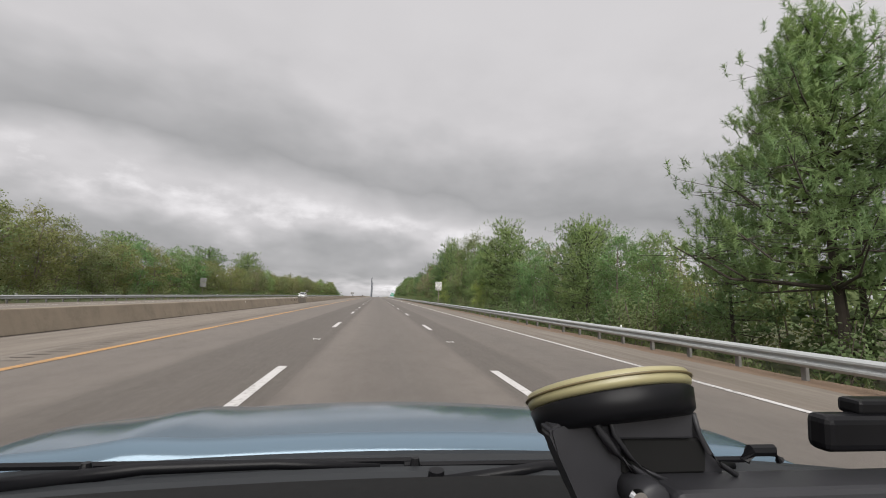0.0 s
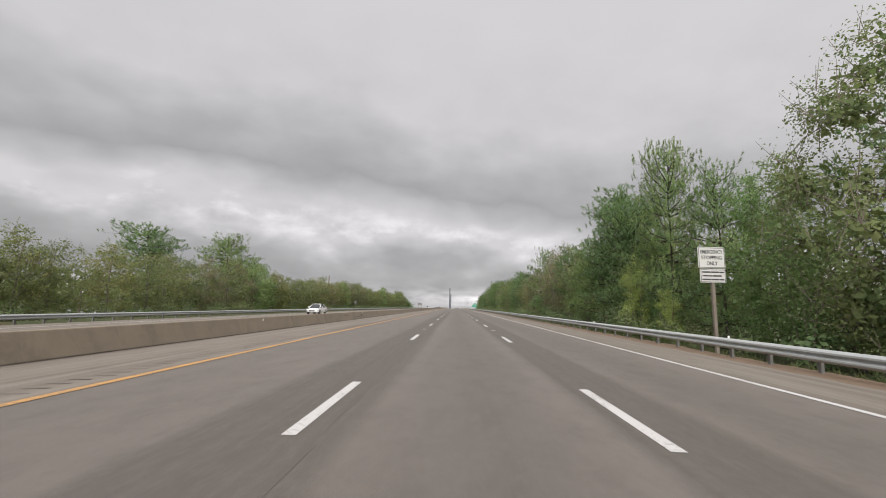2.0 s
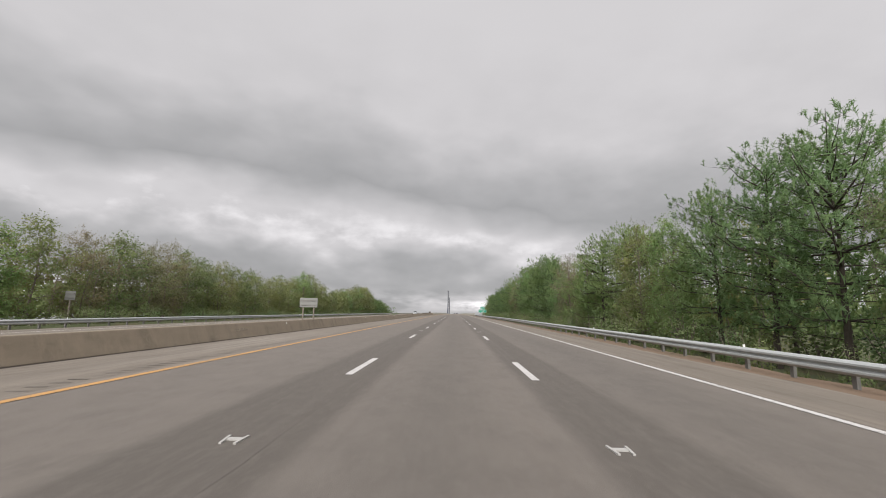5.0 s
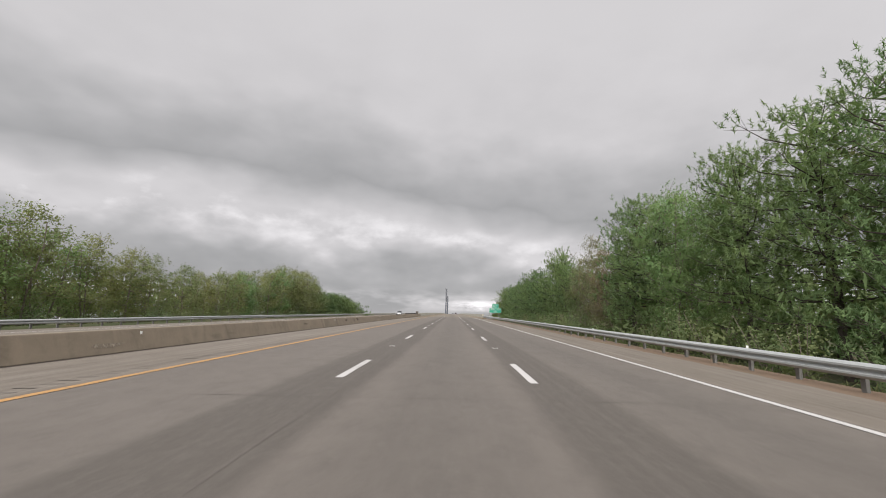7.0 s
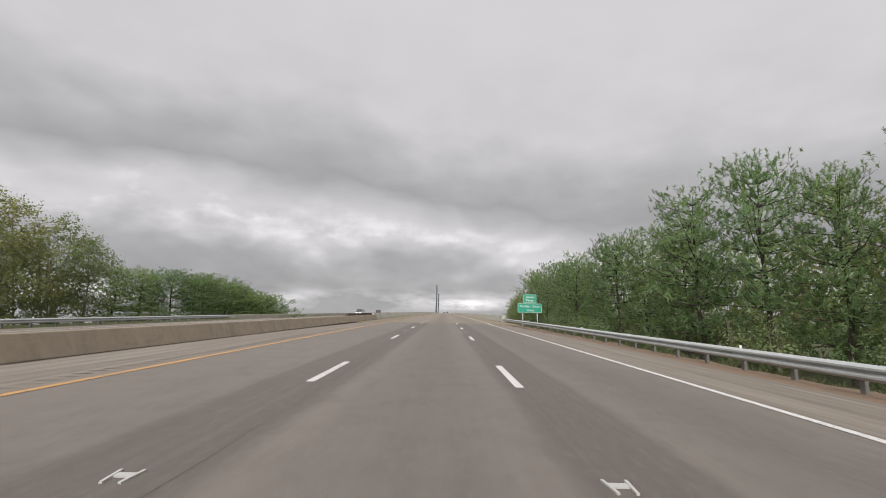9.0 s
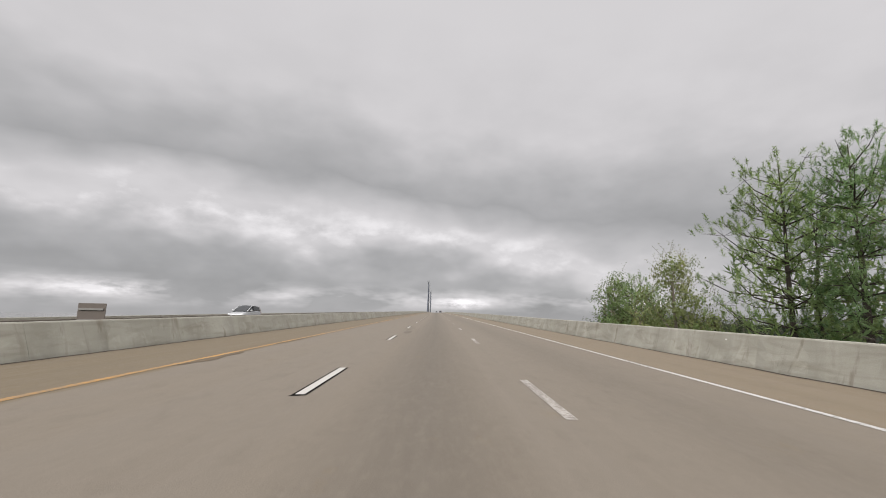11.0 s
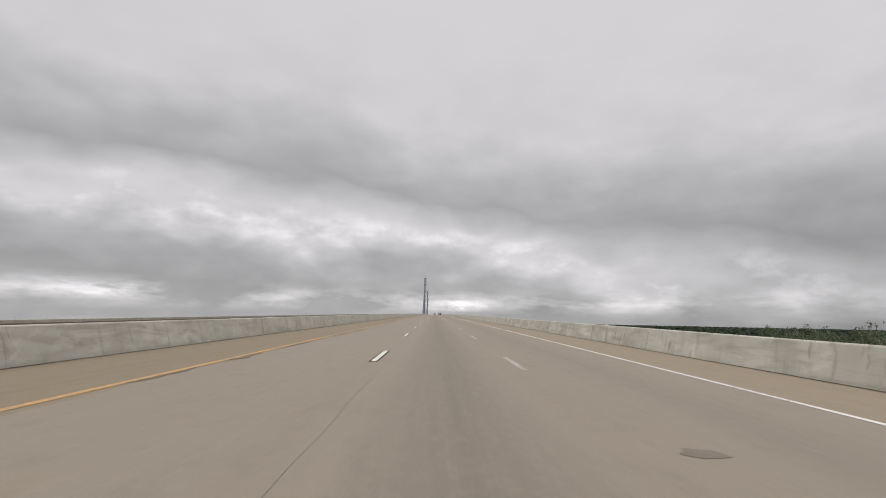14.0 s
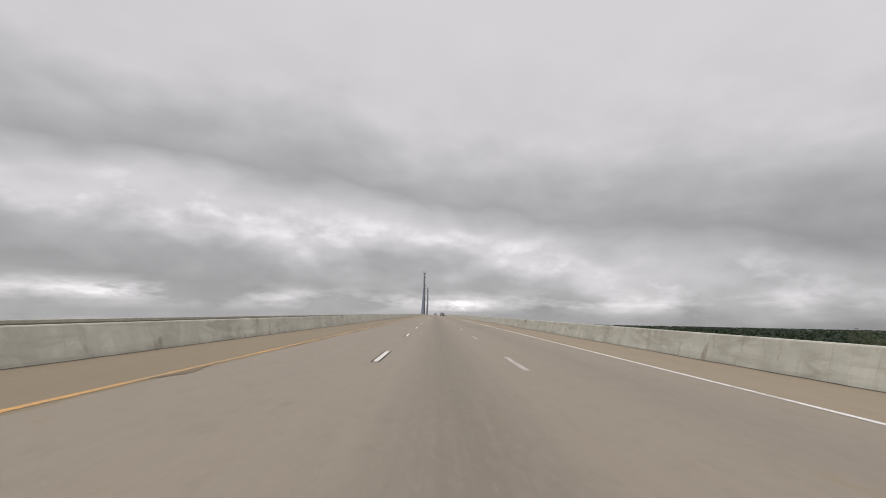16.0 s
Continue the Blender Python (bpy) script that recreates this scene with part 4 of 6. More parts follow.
kit("tallgreen", 1, lambda i: broad_meshes(221 + i, 18.0, 4.2, 26000, 0.105, 0.15, False, 0.0, 44, 0.32), PALEBARK, OLIVE)
kit("tallolive", 1, lambda i: broad_meshes(231 + i, 18.0, 3.8, 18000, 0.11, 0.2, False, 0.0, 44, 0.32), PALEBARK, OLIVE)
kit("tallrust", 1, lambda i: broad_meshes(236 + i, 18.0, 4.0, 15000, 0.11, 0.5, False, 0.3, 40), PALEBARK, RUST)
kit("talldark", 1, lambda i: broad_meshes(241 + i, 18.0, 4.2, 22000, 0.115, 0.05, False, 0.0, 44, 0.30), PALEBARK, BUSH)
kit("tallpine", 2, lambda i: pine_meshes(251 + i, 18.0, 0.25, 3.4, False, 15, 4.6, 0.32, 6, 40), BARK, PINE)
kit("bare", 2, lambda i: broad_meshes(205 + i, 9.0, 2.6, 1100, 0.10, 2.2, False, 1.0), PALEBARK, RUST)
kit("shrub", 3, lambda i: shrub_mesh(171 + i), PALEBARK, BUSH)
kit("oliveshrub", 2, lambda i: shrub_mesh(181 + i), PALEBARK, BUSH)
FULL = {"pine": 11, "bigpine": 11, "tallrust": 18, "openpine": 11, "backpine": 11, "broad": 9, "olive": 9, "rust": 9, "lime": 9, "backbroad": 9, "edgeolive": 9, "lowfar": 9, "tallgreen": 18, "tallolive": 18, "talldark": 18, "tallpine": 18, "fargreen": 9, "lowland": 9, "shrub": 2.4, "oliveshrub": 2.4, "bare": 9}
WORDS = {"pine": ("pine_tree", "tall green roadside pine with upswept needle tufts", "pine tree"),
         "bigpine": ("pine_tree", "large tall pine with a dense cone-shaped crown", "pine tree"),
         "tallrust": ("broadleaf_tree", "tall tree with rusty autumn leaves beside the bridge end", "tree"),
         "openpine": ("pine_tree", "tall pine with bare lower trunk and open crown", "pine tree"),
         "backpine": ("pine_tree", "green pine standing deeper in the roadside wood", "pine tree"),
         "broad": ("broadleaf_tree", "leafy green broadleaf tree at the wood's edge", "tree"),
         "fargreen": ("broadleaf_tree", "green broadleaf tree beyond the opposite carriageway", "tree"),
         "olive": ("broadleaf_tree", "olive-green broadleaf tree turning in early autumn", "tree"),
         "rust": ("broadleaf_tree", "thin broadleaf tree with rusty brown autumn leaves", "tree"),
         "lime": ("broadleaf_tree", "bright yellow-green young broadleaf tree", "tree"),
         "backbroad": ("broadleaf_tree", "olive broadleaf tree deeper in the roadside wood", "tree"),
         "edgeolive": ("broadleaf_tree", "olive-green broadleaf tree turning in early autumn", "tree"),
         "tallgreen": ("broadleaf_tree", "tall green tree rising beside the bridge end", "tree"),
         "tallolive": ("broadleaf_tree", "tall tree with yellowing leaves beside the bridge end", "tree"),
         "talldark": ("broadleaf_tree", "tall dark green tree below the bridge parapet", "tree"),
         "tallpine": ("pine_tree", "tall pine rising from the slope beside the bridge", "pine tree"),
         "lowfar": ("broadleaf_tree", "dark green tree in the woods below the bridge", "tree"),
         "lowland": ("broadleaf_tree", "tall dark green tree on the low land below the bridge", "tree"),
         "bare": ("bare_tree", "nearly leafless grey-brown tree at the wood edge", "tree"),
         "shrub": ("shrub", "low green shrub at the foot of the trees", "shrub"),
         "oliveshrub": ("shrub", "low olive shrub at the foot of the trees", "shrub")}
TR = random.Random(5)


def plant(kind, x, y, top, girth=1.0):
    """A tree whose tip stands top metres over the road beside it."""
    z0 = ground_z(x, y)
    h = max(0.8, zr(y) + top - z0)
    k = h / FULL[kind]
    trunk, crown = TR.choice(KIT[kind])
    name, words, cat = WORDS[kind]
    tree = empty(name, x, y, z0, TR.uniform(0, 360), words, cat, "roadside " + cat + "s")
    wide = k * girth * TR.uniform(0.92, 1.08)
    tree.scale = (wide, wide, k)
    link("trunk", trunk, tree)
    link("crown", crown, tree)
    return tree


# the front of the wood beyond the guard rail: y, height of the tip over the road, kind
EAST = [
    (5, 13, "pine"), (9.5, 10, "openpine"), (13.9, 14.3, "bigpine"), (19.3, 6.6, "pine"), (24.5, 6.0, "broad"), (28, 6.6, "broad"), (32, 8.1, "pine"), (35.5, 8.2, "pine"), (39, 8.7, "pine"),
    (43.5, 7.6, "broad"), (47, 7.2, "broad"), (50.5, 8.9, "pine"), (54, 10.6, "pine"), (57.5, 12.2, "pine"), (62, 9.6, "openpine"), (66, 9.2, "broad"), (70, 10.3, "broad"),
    (74.5, 9.8, "pine"), (77.5, 14.0, "edgeolive"), (85, 10.2, "broad"), (90, 11.2, "pine", 0.75), (94.6, 14.6, "pine", 0.6), (98.5, 9.0, "broad"), (101.5, 11.7, "pine"), (104.5, 12.0, "pine"),
    (107.6, 14.6, "openpine", 1.3), (113, 9.6, "pine"), (118, 10.0, "broad"), (122, 10.0, "edgeolive"), (124.9, 10.6, "openpine", 0.75), (130.6, 11.5, "rust", 1.2), (135.5, 10.8, "rust"), (141, 9.8, "broad"),
    (145.8, 12.6, "pine"), (150.5, 9.0, "rust"), (153, 8.0, "rust"), (158, 8.8, "rust"), (163, 9.0, "edgeolive"), (169, 9.4, "edgeolive"), (174, 10.2, "pine"), (179, 10.8, "pine"),
    (184, 10.0, "pine"), (189, 9.4, "broad"), (194, 9.8, "edgeolive"), (199, 10.4, "pine"), (204, 10.2, "pine"), (209, 9.0, "broad"), (213, 9.6, "rust"), (216.2, 10.6, "bare"), (219, 10.2, "bare"), (217, 7.2, "broad"),
    (221, 7.4, "broad"), (225, 7.2, "broad"), (228.5, 9.4, "pine"), (232, 11.7, "pine"), (236, 12.0, "pine"), (240, 11.2, "pine"), (244, 10.9, "broad"), (248, 11.6, "broad"),
    (252, 11.4, "pine"), (256, 12.0, "pine"), (260.5, 8.8, "pine"), (264, 9.0, "rust"), (267.5, 11.2, "rust"), (272, 7.6, "edgeolive"), (277, 8.1, "pine"), (282, 8.8, "pine"),
    (284.5, 11.6, "openpine"), (290, 10.4, "pine"), (295.5, 7.8, "pine"), (300, 10.0, "pine"), (304, 9.5, "pine"), (308.5, 7.6, "pine"), (313, 8.4, "pine"), (319, 9.0, "pine"),
    (324, 8.4, "pine"), (330, 8.6, "pine"), (336, 8.4, "pine"), (342, 9.0, "pine"), (348, 9.6, "tallpine"), (353, 9.2, "tallpine"), (357, 9.6, "tallpine"), (360.5, 10.0, "tallpine"),
    (370.5, 7.2, "tallgreen"), (375.5, 3.4, "tallolive"), (378.2, 5.4, "tallpine"), (375.8, 5.2, "tallpine"), (380.2, 3.0, "tallrust"), (382.2, 6.3, "talldark")]
for y, top, kind, *girth in EAST:
    plant(kind, 18.5 + TR.uniform(-0.9, 0.9), y + TR.uniform(-0.5, 0.5), top, *(girth or (0.95,)))
plant("lime", 16.4, 98.4, 6.1, 0.72)
plant("lime", 16.2, 92.5, 3.0, 0.8)
ys = [e[0] for e in EAST]
tops = [e[1] for e in EAST]
y = -6.0
while y < 366:
    t = float(np.interp(y, ys, tops)) * 0.93
    plant(TR.choice(("backpine", "backbroad", "backbroad")), 23.5 + TR.uniform(-1.5, 1.5), y, t * TR.uniform(0.88, 1.08))
    if y < 334:
        plant("shrub", 21.5 + TR.uniform(-0.8, 0.8), y + 1.1, TR.uniform(1.8, 3.4), 1.6)
    y += 4.4
y = 4.0
while y < 334:
    plant(TR.choice(("shrub", "shrub", "shrub", "shrub", "oliveshrub")), 15.0 + TR.uniform(-0.6, 0.9), y, TR.uniform(0.5, 2.2), 1.2)
    y += TR.uniform(2.4, 4.2)


def grass(name, x0, x1, y0, y1, count, words):
    rg = random.Random(41)
    s = Soup()
    for _ in range(count):
        x, y = rg.uniform(x0, x1), rg.uniform(y0, y1)
        tuft(s, rg, Vector((x, y, ground_z(x, y) - 0.02)), Vector((0, 0, 1)), rg.uniform(0.12, 0.34), 6)
    ob = link(name, mesh_of(name, s.v, s.f, GRASS))
    tagged(ob, words, "grass", kind="stuff")


grass("roadside_grass", 12.3, 14.6, 0, 336, 3600, "rough green and straw grass behind the guard rail")
grass("far_roadside_grass", -27.5, -24.7, 15, 334, 2600, "rough grass beyond the opposite guard rail")

# the wood beyond the opposite carriageway
WEST = [(20, 9.0), (35, 9.2), (45, 7.8), (56, 6.5), (69, 7.2), (90, 6.4), (96, 5.9), (113, 6.4), (130, 7.0), (138, 5.7), (150, 6.0), (162, 7.1), (167, 6.3), (185, 7.3),
        (205, 7.8), (220, 7.0), (234, 6.2), (244, 8.2), (251, 7.5), (259, 6.3), (270, 5.5), (278, 5.9), (287, 6.7), (297, 8.8), (303, 9.0), (312, 8.2), (319, 7.5), (322, 5.4), (345, 5.5), (361, 3.9)]
wy, wt = [w[0] for w in WEST], [w[1] for w in WEST]
y = 22.0
while y < 319:
    t = float(np.interp(y, wy, wt)) * 1.10
    plant(TR.choice(("olive", "olive", "fargreen", "olive", "rust" if 90 < y < 230 else "olive")), -29.5 + TR.uniform(-0.9, 0.9), y, t * TR.uniform(0.93, 1.05), 1.15)
    plant("backbroad", -34 + TR.uniform(-1, 1), y + 2, t * TR.uniform(0.88, 1.02), 1.15)
    y += TR.uniform(3.2, 4.6)
y = 323.0
while y < 364:
    plant("pine", -31 + TR.uniform(-1, 1), y, float(np.interp(y, wy, wt)) * TR.uniform(0.9, 1.1), 1.5)
    y += 3.0
y = 20.0
while y < 330:
    plant("oliveshrub", -26.3 + TR.uniform(-0.5, 0.5), y, TR.uniform(0.6, 1.8), 1.6)
    y += TR.uniform(2.0, 3.2)
for x, y, top in ((-41.5, 122.5, 12.3), (-34.2, 129.5, 12.1), (-44, 87, 11.3), (-41, 151, 10.6), (-43, 62, 9.0)):
    plant("openpine", x, y, top, 1.35)
plant("lime", 16.2, 62.6, 4.9, 0.9)

# ---- the river west of the bridge ----
bank = [-34.0 - 18.0 * i - 1.085 ** i for i in range(96)]
south = [430.0 + 34.0 * math.sin(x / 130.0) + 12.0 * math.sin(x / 37.0) + 0.02 * abs(x) for x in bank]
wv = [(x, y, -8.7) for x, y in zip(bank, south)] + [(x, 4400.0, -8.7) for x in bank]
river = link("river_water", mesh_of("river_water", wv, [(i + 1, i, 96 + i, 97 + i) for i in range(95)], WATER))
tagged(river, "calm grey river beside the bridge", "water", kind="structure")

# ---- far woods ----
def far_woods():
    """Round crowns of the low woods, each a dome of leafy clumps."""
    rg = random.Random(9)
    f = Foliage(9)
    for near in (True, False):
        spots = []
        for _ in range(2300 if near else 1500):
            x, y = (rg.uniform(45, 760), rg.uniform(430, 1500)) if near else (rg.uniform(45, 3400), rg.uniform(1500, 4200))
            spots.append((x, y, -9.0 + (rg.uniform(16, 22) if y > 700 else rg.uniform(11, 16)) * 0.62))
        k = 26 if near else 14
        c = np.repeat(np.array(spots), k, 0)
        w = f.ways(len(c))
        w[:, 2] = np.abs(w[:, 2]) * 1.1 - 0.15
        wide = 4.6 if near else 9.0
        f.leaves(c + w * (wide, wide, 5.2 if near else 6.0) * f.g.uniform(0.8, 1.08, (len(c), 1)), unit(w + (0, 0, 0.5)), 2.6 if near else 5.5, 0.7, 0.5, 0.85)
    ob = link("far_woods", f.mesh("far_woods", Soup(), FARLEAF, BARK))
    tagged(ob, "dark green woods on the low land beside the river", "woods", kind="stuff")


def deep_wood(name, x0, x1, y0, y1, step, top, words):
    """The wood going on behind its edge."""
    rg = random.Random(31)
    s = Soup()
    x = x0
    while abs(x - x0) < abs(x1 - x0):
        y = y0
        while y < y1:
            px, py = x + rg.uniform(-2, 2), y + rg.uniform(-2, 2)
            base = ground_z(px, py)
            h = zr(py) + top * rg.uniform(0.75, 1.0) - base
            for _ in range(40):
                w = rnd_dir(rg)
                c = Vector((px + w.x * 2.6, py + w.y * 2.6, base + h * (0.55 + 0.38 * w.z)))
                a = rnd_dir(rg)
                b = a.cross(rnd_dir(rg)).normalized()
                k = rg.uniform(0.3, 0.65)
                s.quad(c - a * k, c + b * k * 0.6, c + a * k, c - b * k * 0.6)
            y += step
        x += step if x1 > x0 else -step
    tagged(link(name, mesh_of(name, s.v, s.f, BUSH)), words, "woods", kind="stuff")


deep_wood("east_wood", 30, 112, -24, 352, 5.4, 8.0, "mixed green wood behind the trees along the highway")
deep_wood("west_wood", -39, -100, -10, 318, 5.6, 5.6, "mixed green wood beyond the opposite carriageway")
far_woods()
LW = random.Random(23)
for _ in range(32):
    x = LW.uniform(70, 230)
    y = 400 + x * LW.uniform(0.95, 1.5)
    plant("lowfar", x, y, zr(470) + 1.3 + LW.uniform(-2.6, 1.6) - zr(y), 0.85)
for x, y, top in ((57.4, 474.5, 2.3), (64.8, 478.5, 2.5), (74, 483, 4.9), (85.7, 486.5, 3.9), (95, 489, 2.6), (105, 491, 1.6), (69, 476, 1.4), (79, 480, 2.6), (90, 480, 1.4), (61, 470, 0.4), (112, 500, 1.8)):
    plant("lowland", x, y, top, 0.8)


# ---- the cable-stayed bridge's pylons ----
def pylon(y, top):
    base = zr(y)
    t = empty("bridge_pylon", -9.1, y, base, 0, "slender grey concrete pylon with stay cables in the bridge median", "bridge pylon", "bridge pylons")
    h = top - base
    bm = bmesh.new()
    rings = []
    for z, a, b in ((-14, 1.3, 2.6), (0, 0.95, 2.2), (h * 0.55, 0.80, 1.7), (h - 1.5, 0.65, 1.4), (h - 1.2, 0.65, 1.4)):
        rings.append([bm.verts.new((sx * a, sy * b, z)) for sx, sy in ((-1, -0.7), (-0.7, -1), (0.7, -1), (1, -0.7), (1, 0.7), (0.7, 1), (-0.7, 1), (-1, 0.7))])
    for r, s in zip(rings, rings[1:]):
        for k in range(8):
            bm.faces.new((r[k], r[(k + 1) % 8], s[(k + 1) % 8], s[k]))
    bm.faces.new(rings[-1])
    bm.faces.new(rings[0][::-1])
    part("shaft", bm, PYLON, t)
    part("head_platform", box(-1.3, 1.3, -1.6, 1.6, h - 1.2, h - 0.9), PYLON, t)
    for sx in (-1.2, 1.2):
        for sy in (-1.5, 1.5):
            part("platform_post", box(sx - 0.1, sx + 0.1, sy - 0.1, sy + 0.1, h - 0.9, h + 0.6), PYLON, t)
    part("platform_rail", box(-1.3, 1.3, -1.6, -1.45, h + 0.45, h + 0.6), PYLON, t)
    for i in range(9):
        part("ladder_bracket", box(0.8, 1.7, -0.12, 0.12, h * (0.35 + 0.065 * i), h * (0.35 + 0.065 * i) + 0.35), PYLON, t)
    part("ladder", box(1.55, 1.7, -0.1, 0.1, h * 0.3, h - 1.0), PYLON, t)
    for sgn in (-1, 1):
        for i in range(13):
            u = i / 12
            d = 12 + 56 * u
            p, q = (0, sgn * 0.5, h * (0.40 + 0.54 * u)), (0, sgn * d, zr(y + sgn * d) - base + 0.3)
            part("stay_cable", tube([p, q], [0.13, 0.13], 5), CABLE, t)


CABLE = plain_mat("stay_cable_sheath", (0.085, 0.095, 0.125), 0.6)
pylon(903.0, 56.0)
pylon(1095.0, 55.2)

# ---- signs ----
SIGNWHITE = plain_mat("white_sign_sheeting", (0.50, 0.50, 0.48), 0.45, 0.0, 0.06)
SIGNBLACK = plain_mat("black_sign_ink", (0.035, 0.035, 0.035), 0.5)
SIGNGREEN = plain_mat("green_sign_sheeting", (0.008, 0.235, 0.150), 0.45, 0.0, 0.08)
SIGNBACK = plain_mat("dull_sign_back", (0.20, 0.20, 0.19), 0.6, 0.4, 0.12)
BROWNBACK = plain_mat("dark_sign_back", (0.085, 0.070, 0.060), 0.7, 0.0, 0.15)


def words(parent, text, x, z, size, material, y=-0.03, wide=None):
    cu = bpy.data.curves.new("lettering", "FONT")
    cu.body, cu.size, cu.align_x, cu.align_y, cu.extrude = text, size, "CENTER", "CENTER", 0.004
    cu.offset = size * 0.006
    cu.materials.append(material)
    ob = link("lettering", cu, parent, pose(x, y, z, 90))
    if wide:
        bpy.context.view_layer.update()
        ob.scale = (wide / max(ob.dimensions.x, 0.01), 1, 1)
    return ob


def panel(parent, x0, x1, z0, z1, face, border, y=0.0, back=None):
    plate = part("sign_panel", box(x0, x1, y - 0.012, y + 0.012, z0, z1, 0.01), face, parent)
    t = 0.028 if x1 - x0 < 1.6 else 0.05
    for n, (a, b, c, d) in enumerate(((x0 + t, x1 - t, z0 + t, z0 + 1.7 * t), (x0 + t, x1 - t, z1 - 1.7 * t, z1 - t), (x0 + t, x0 + 1.7 * t, z0 + 1.7 * t, z1 - 1.7 * t), (x1 - 1.7 * t, x1 - t, z0 + 1.7 * t, z1 - 1.7 * t))):
        part("border", box(a, b, y - 0.019, y - 0.0125, c, d), border, plate)
    return plate


def sign_post(parent, x, z0, z1, r=0.05, material=None):
    return part("post", box(x - r, x + r, 0.02, 0.02 + 2 * r, z0, z1, 0.008), material or POSTWOOD, parent)


def stopping_sign():
    x, y = 12.75, 81.0
    z = zr(y)
    s = empty("regulatory_sign", x, y, z, 3, "white two-panel emergency stopping sign on a wooden post", "road sign")
    a = panel(s, -0.60, 0.60, 3.13, 4.06, SIGNWHITE, SIGNBLACK)
    for t, zz, w in (("EMERGENCY", 3.84, 0.98), ("STOPPING", 3.59, 0.90), ("ONLY", 3.34, 0.48)):
        words(a, t, 0, zz, 0.23, SIGNBLACK, -0.02, w)
    b = panel(s, -0.55, 0.58, 2.50, 3.10, SIGNWHITE, SIGNBLACK)
    for zz, w in ((2.96, 0.94), (2.80, 0.90), (2.64, 0.94)):
        x0 = -w / 2
        for k, l in enumerate((0.40, 0.36, 0.20) if zz != 2.80 else (0.30, 0.12, 0.44)):
            part("text_bar", box(x0, x0 + l * w, -0.019, -0.0125, zz - 0.032, zz + 0.032), SIGNBLACK, b)
            x0 += l * w + 0.03
    sign_post(s, 0.03, ground_z(x, y) - z - 0.1, 3.95, 0.065)


def bridge_sign():
    x, y = 13.35, 335.0
    z = zr(y)
    s = empty("guide_sign", x, y, z, 2, "green guide sign with white lettering on two posts", "road sign")
    a = panel(s, -0.88, 0.86, 2.50, 3.62, SIGNGREEN, SIGNWHITE)
    words(a, "James", 0, 3.27, 0.42, SIGNWHITE, -0.02, 1.12)
    words(a, "River", 0, 2.83, 0.42, SIGNWHITE, -0.02, 1.05)
    b = panel(s, -1.62, 1.55, 1.26, 2.47, SIGNGREEN, SIGNWHITE)
    words(b, "Varina - Enon", 0, 2.08, 0.46, SIGNWHITE, -0.02, 2.65)
    words(b, "Bridge", 0.05, 1.58, 0.34, SIGNWHITE, -0.02, 0.95)
    for px in (-0.95, 0.95):
        sign_post(s, px, ground_z(x + px, y) - z - 0.2, 2.4, 0.06, STEEL)
    sign_post(s, 0.0, 2.2, 3.5, 0.05, STEEL)


def back_sign(x, y, z0, z1, w, material, words_, panels=1, post0=None, posts=1):
    z = zr(y)
    s = empty("road_sign", x, y, z, 4, words_, "road sign")
    h = (z1 - z0) / panels
    for i in range(panels):
        plate = part("sign_panel", box(-w / 2, w / 2, -0.012, 0.012, z0 + i * h + 0.02, z0 + (i + 1) * h - 0.02, 0.008), material, s)
        for f in (0.25, 0.72):
            part("stiffener", box(-w / 2 + 0.05, w / 2 - 0.05, -0.06, -0.0125, z0 + (i + f) * h - 0.03, z0 + (i + f) * h + 0.03), RAILPOST, plate)
    foot = ground_z(x, y) - z - 0.1 if post0 is None else post0
    for k in range(posts):
        sign_post(s, 0 if posts == 1 else (-w * 0.3 + k * w * 0.6), foot, z1 - 0.05, 0.045, POSTWOOD if material is SIGNBACK else STEEL)


stopping_sign()
bridge_sign()
back_sign(-26.0, 76.0, 1.45, 2.95, 0.92, SIGNBACK, "dull grey back of a two-panel sign beyond the far guard rail", 2)
back_sign(-26.6, 187.0, 1.55, 2.25, 0.75, SIGNBACK, "small grey sign back on a post beyond the far rail")
back_sign(-8.3, 186.0, 1.35, 2.05, 1.25, SIGNBACK, "wide pale sign back on the median barrier", 1, 0.45, 2)
back_sign(-9.0, 354.0, 0.55, 1.30, 0.85, BROWNBACK, "small dark sign back standing between the bridge decks", 1, -0.9)

# a bare utility pole behind the far trees
pole = empty("utility_pole", -31, 174.5, ground_z(-31, 174.5), 0, "slim weathered wooden utility pole among the trees", "utility pole")
hp = zr(174.5) + 8.55 - ground_z(-31, 174.5)
part("shaft", tube([(0, 0, -0.4), (0.02, 0, hp * 0.5), (0.05, 0, hp)], [0.17, 0.15, 0.12], 8), POSTWOOD, pole)
part("cap", tube([(0.05, 0, hp), (0.05, 0, hp + 0.05)], [0.13, 0.10], 8), STEEL, pole)


# ---- road details ----
MARKER = plain_mat("cast_marker_housing", (0.42, 0.41, 0.39), 0.6, 0.3)
PATCH = plain_mat("dark_patching", (0.118, 0.097, 0.076), 0.9, 0.0, 0.25, 3.0)
TAR = plain_mat("sealed_crack", (0.074, 0.065, 0.057), 0.9, 0.0, 0.3, 2.0)
RUT = plain_mat("rumble_groove", (0.116, 0.100, 0.086), 0.95, 0.0, 0.3, 3.0)


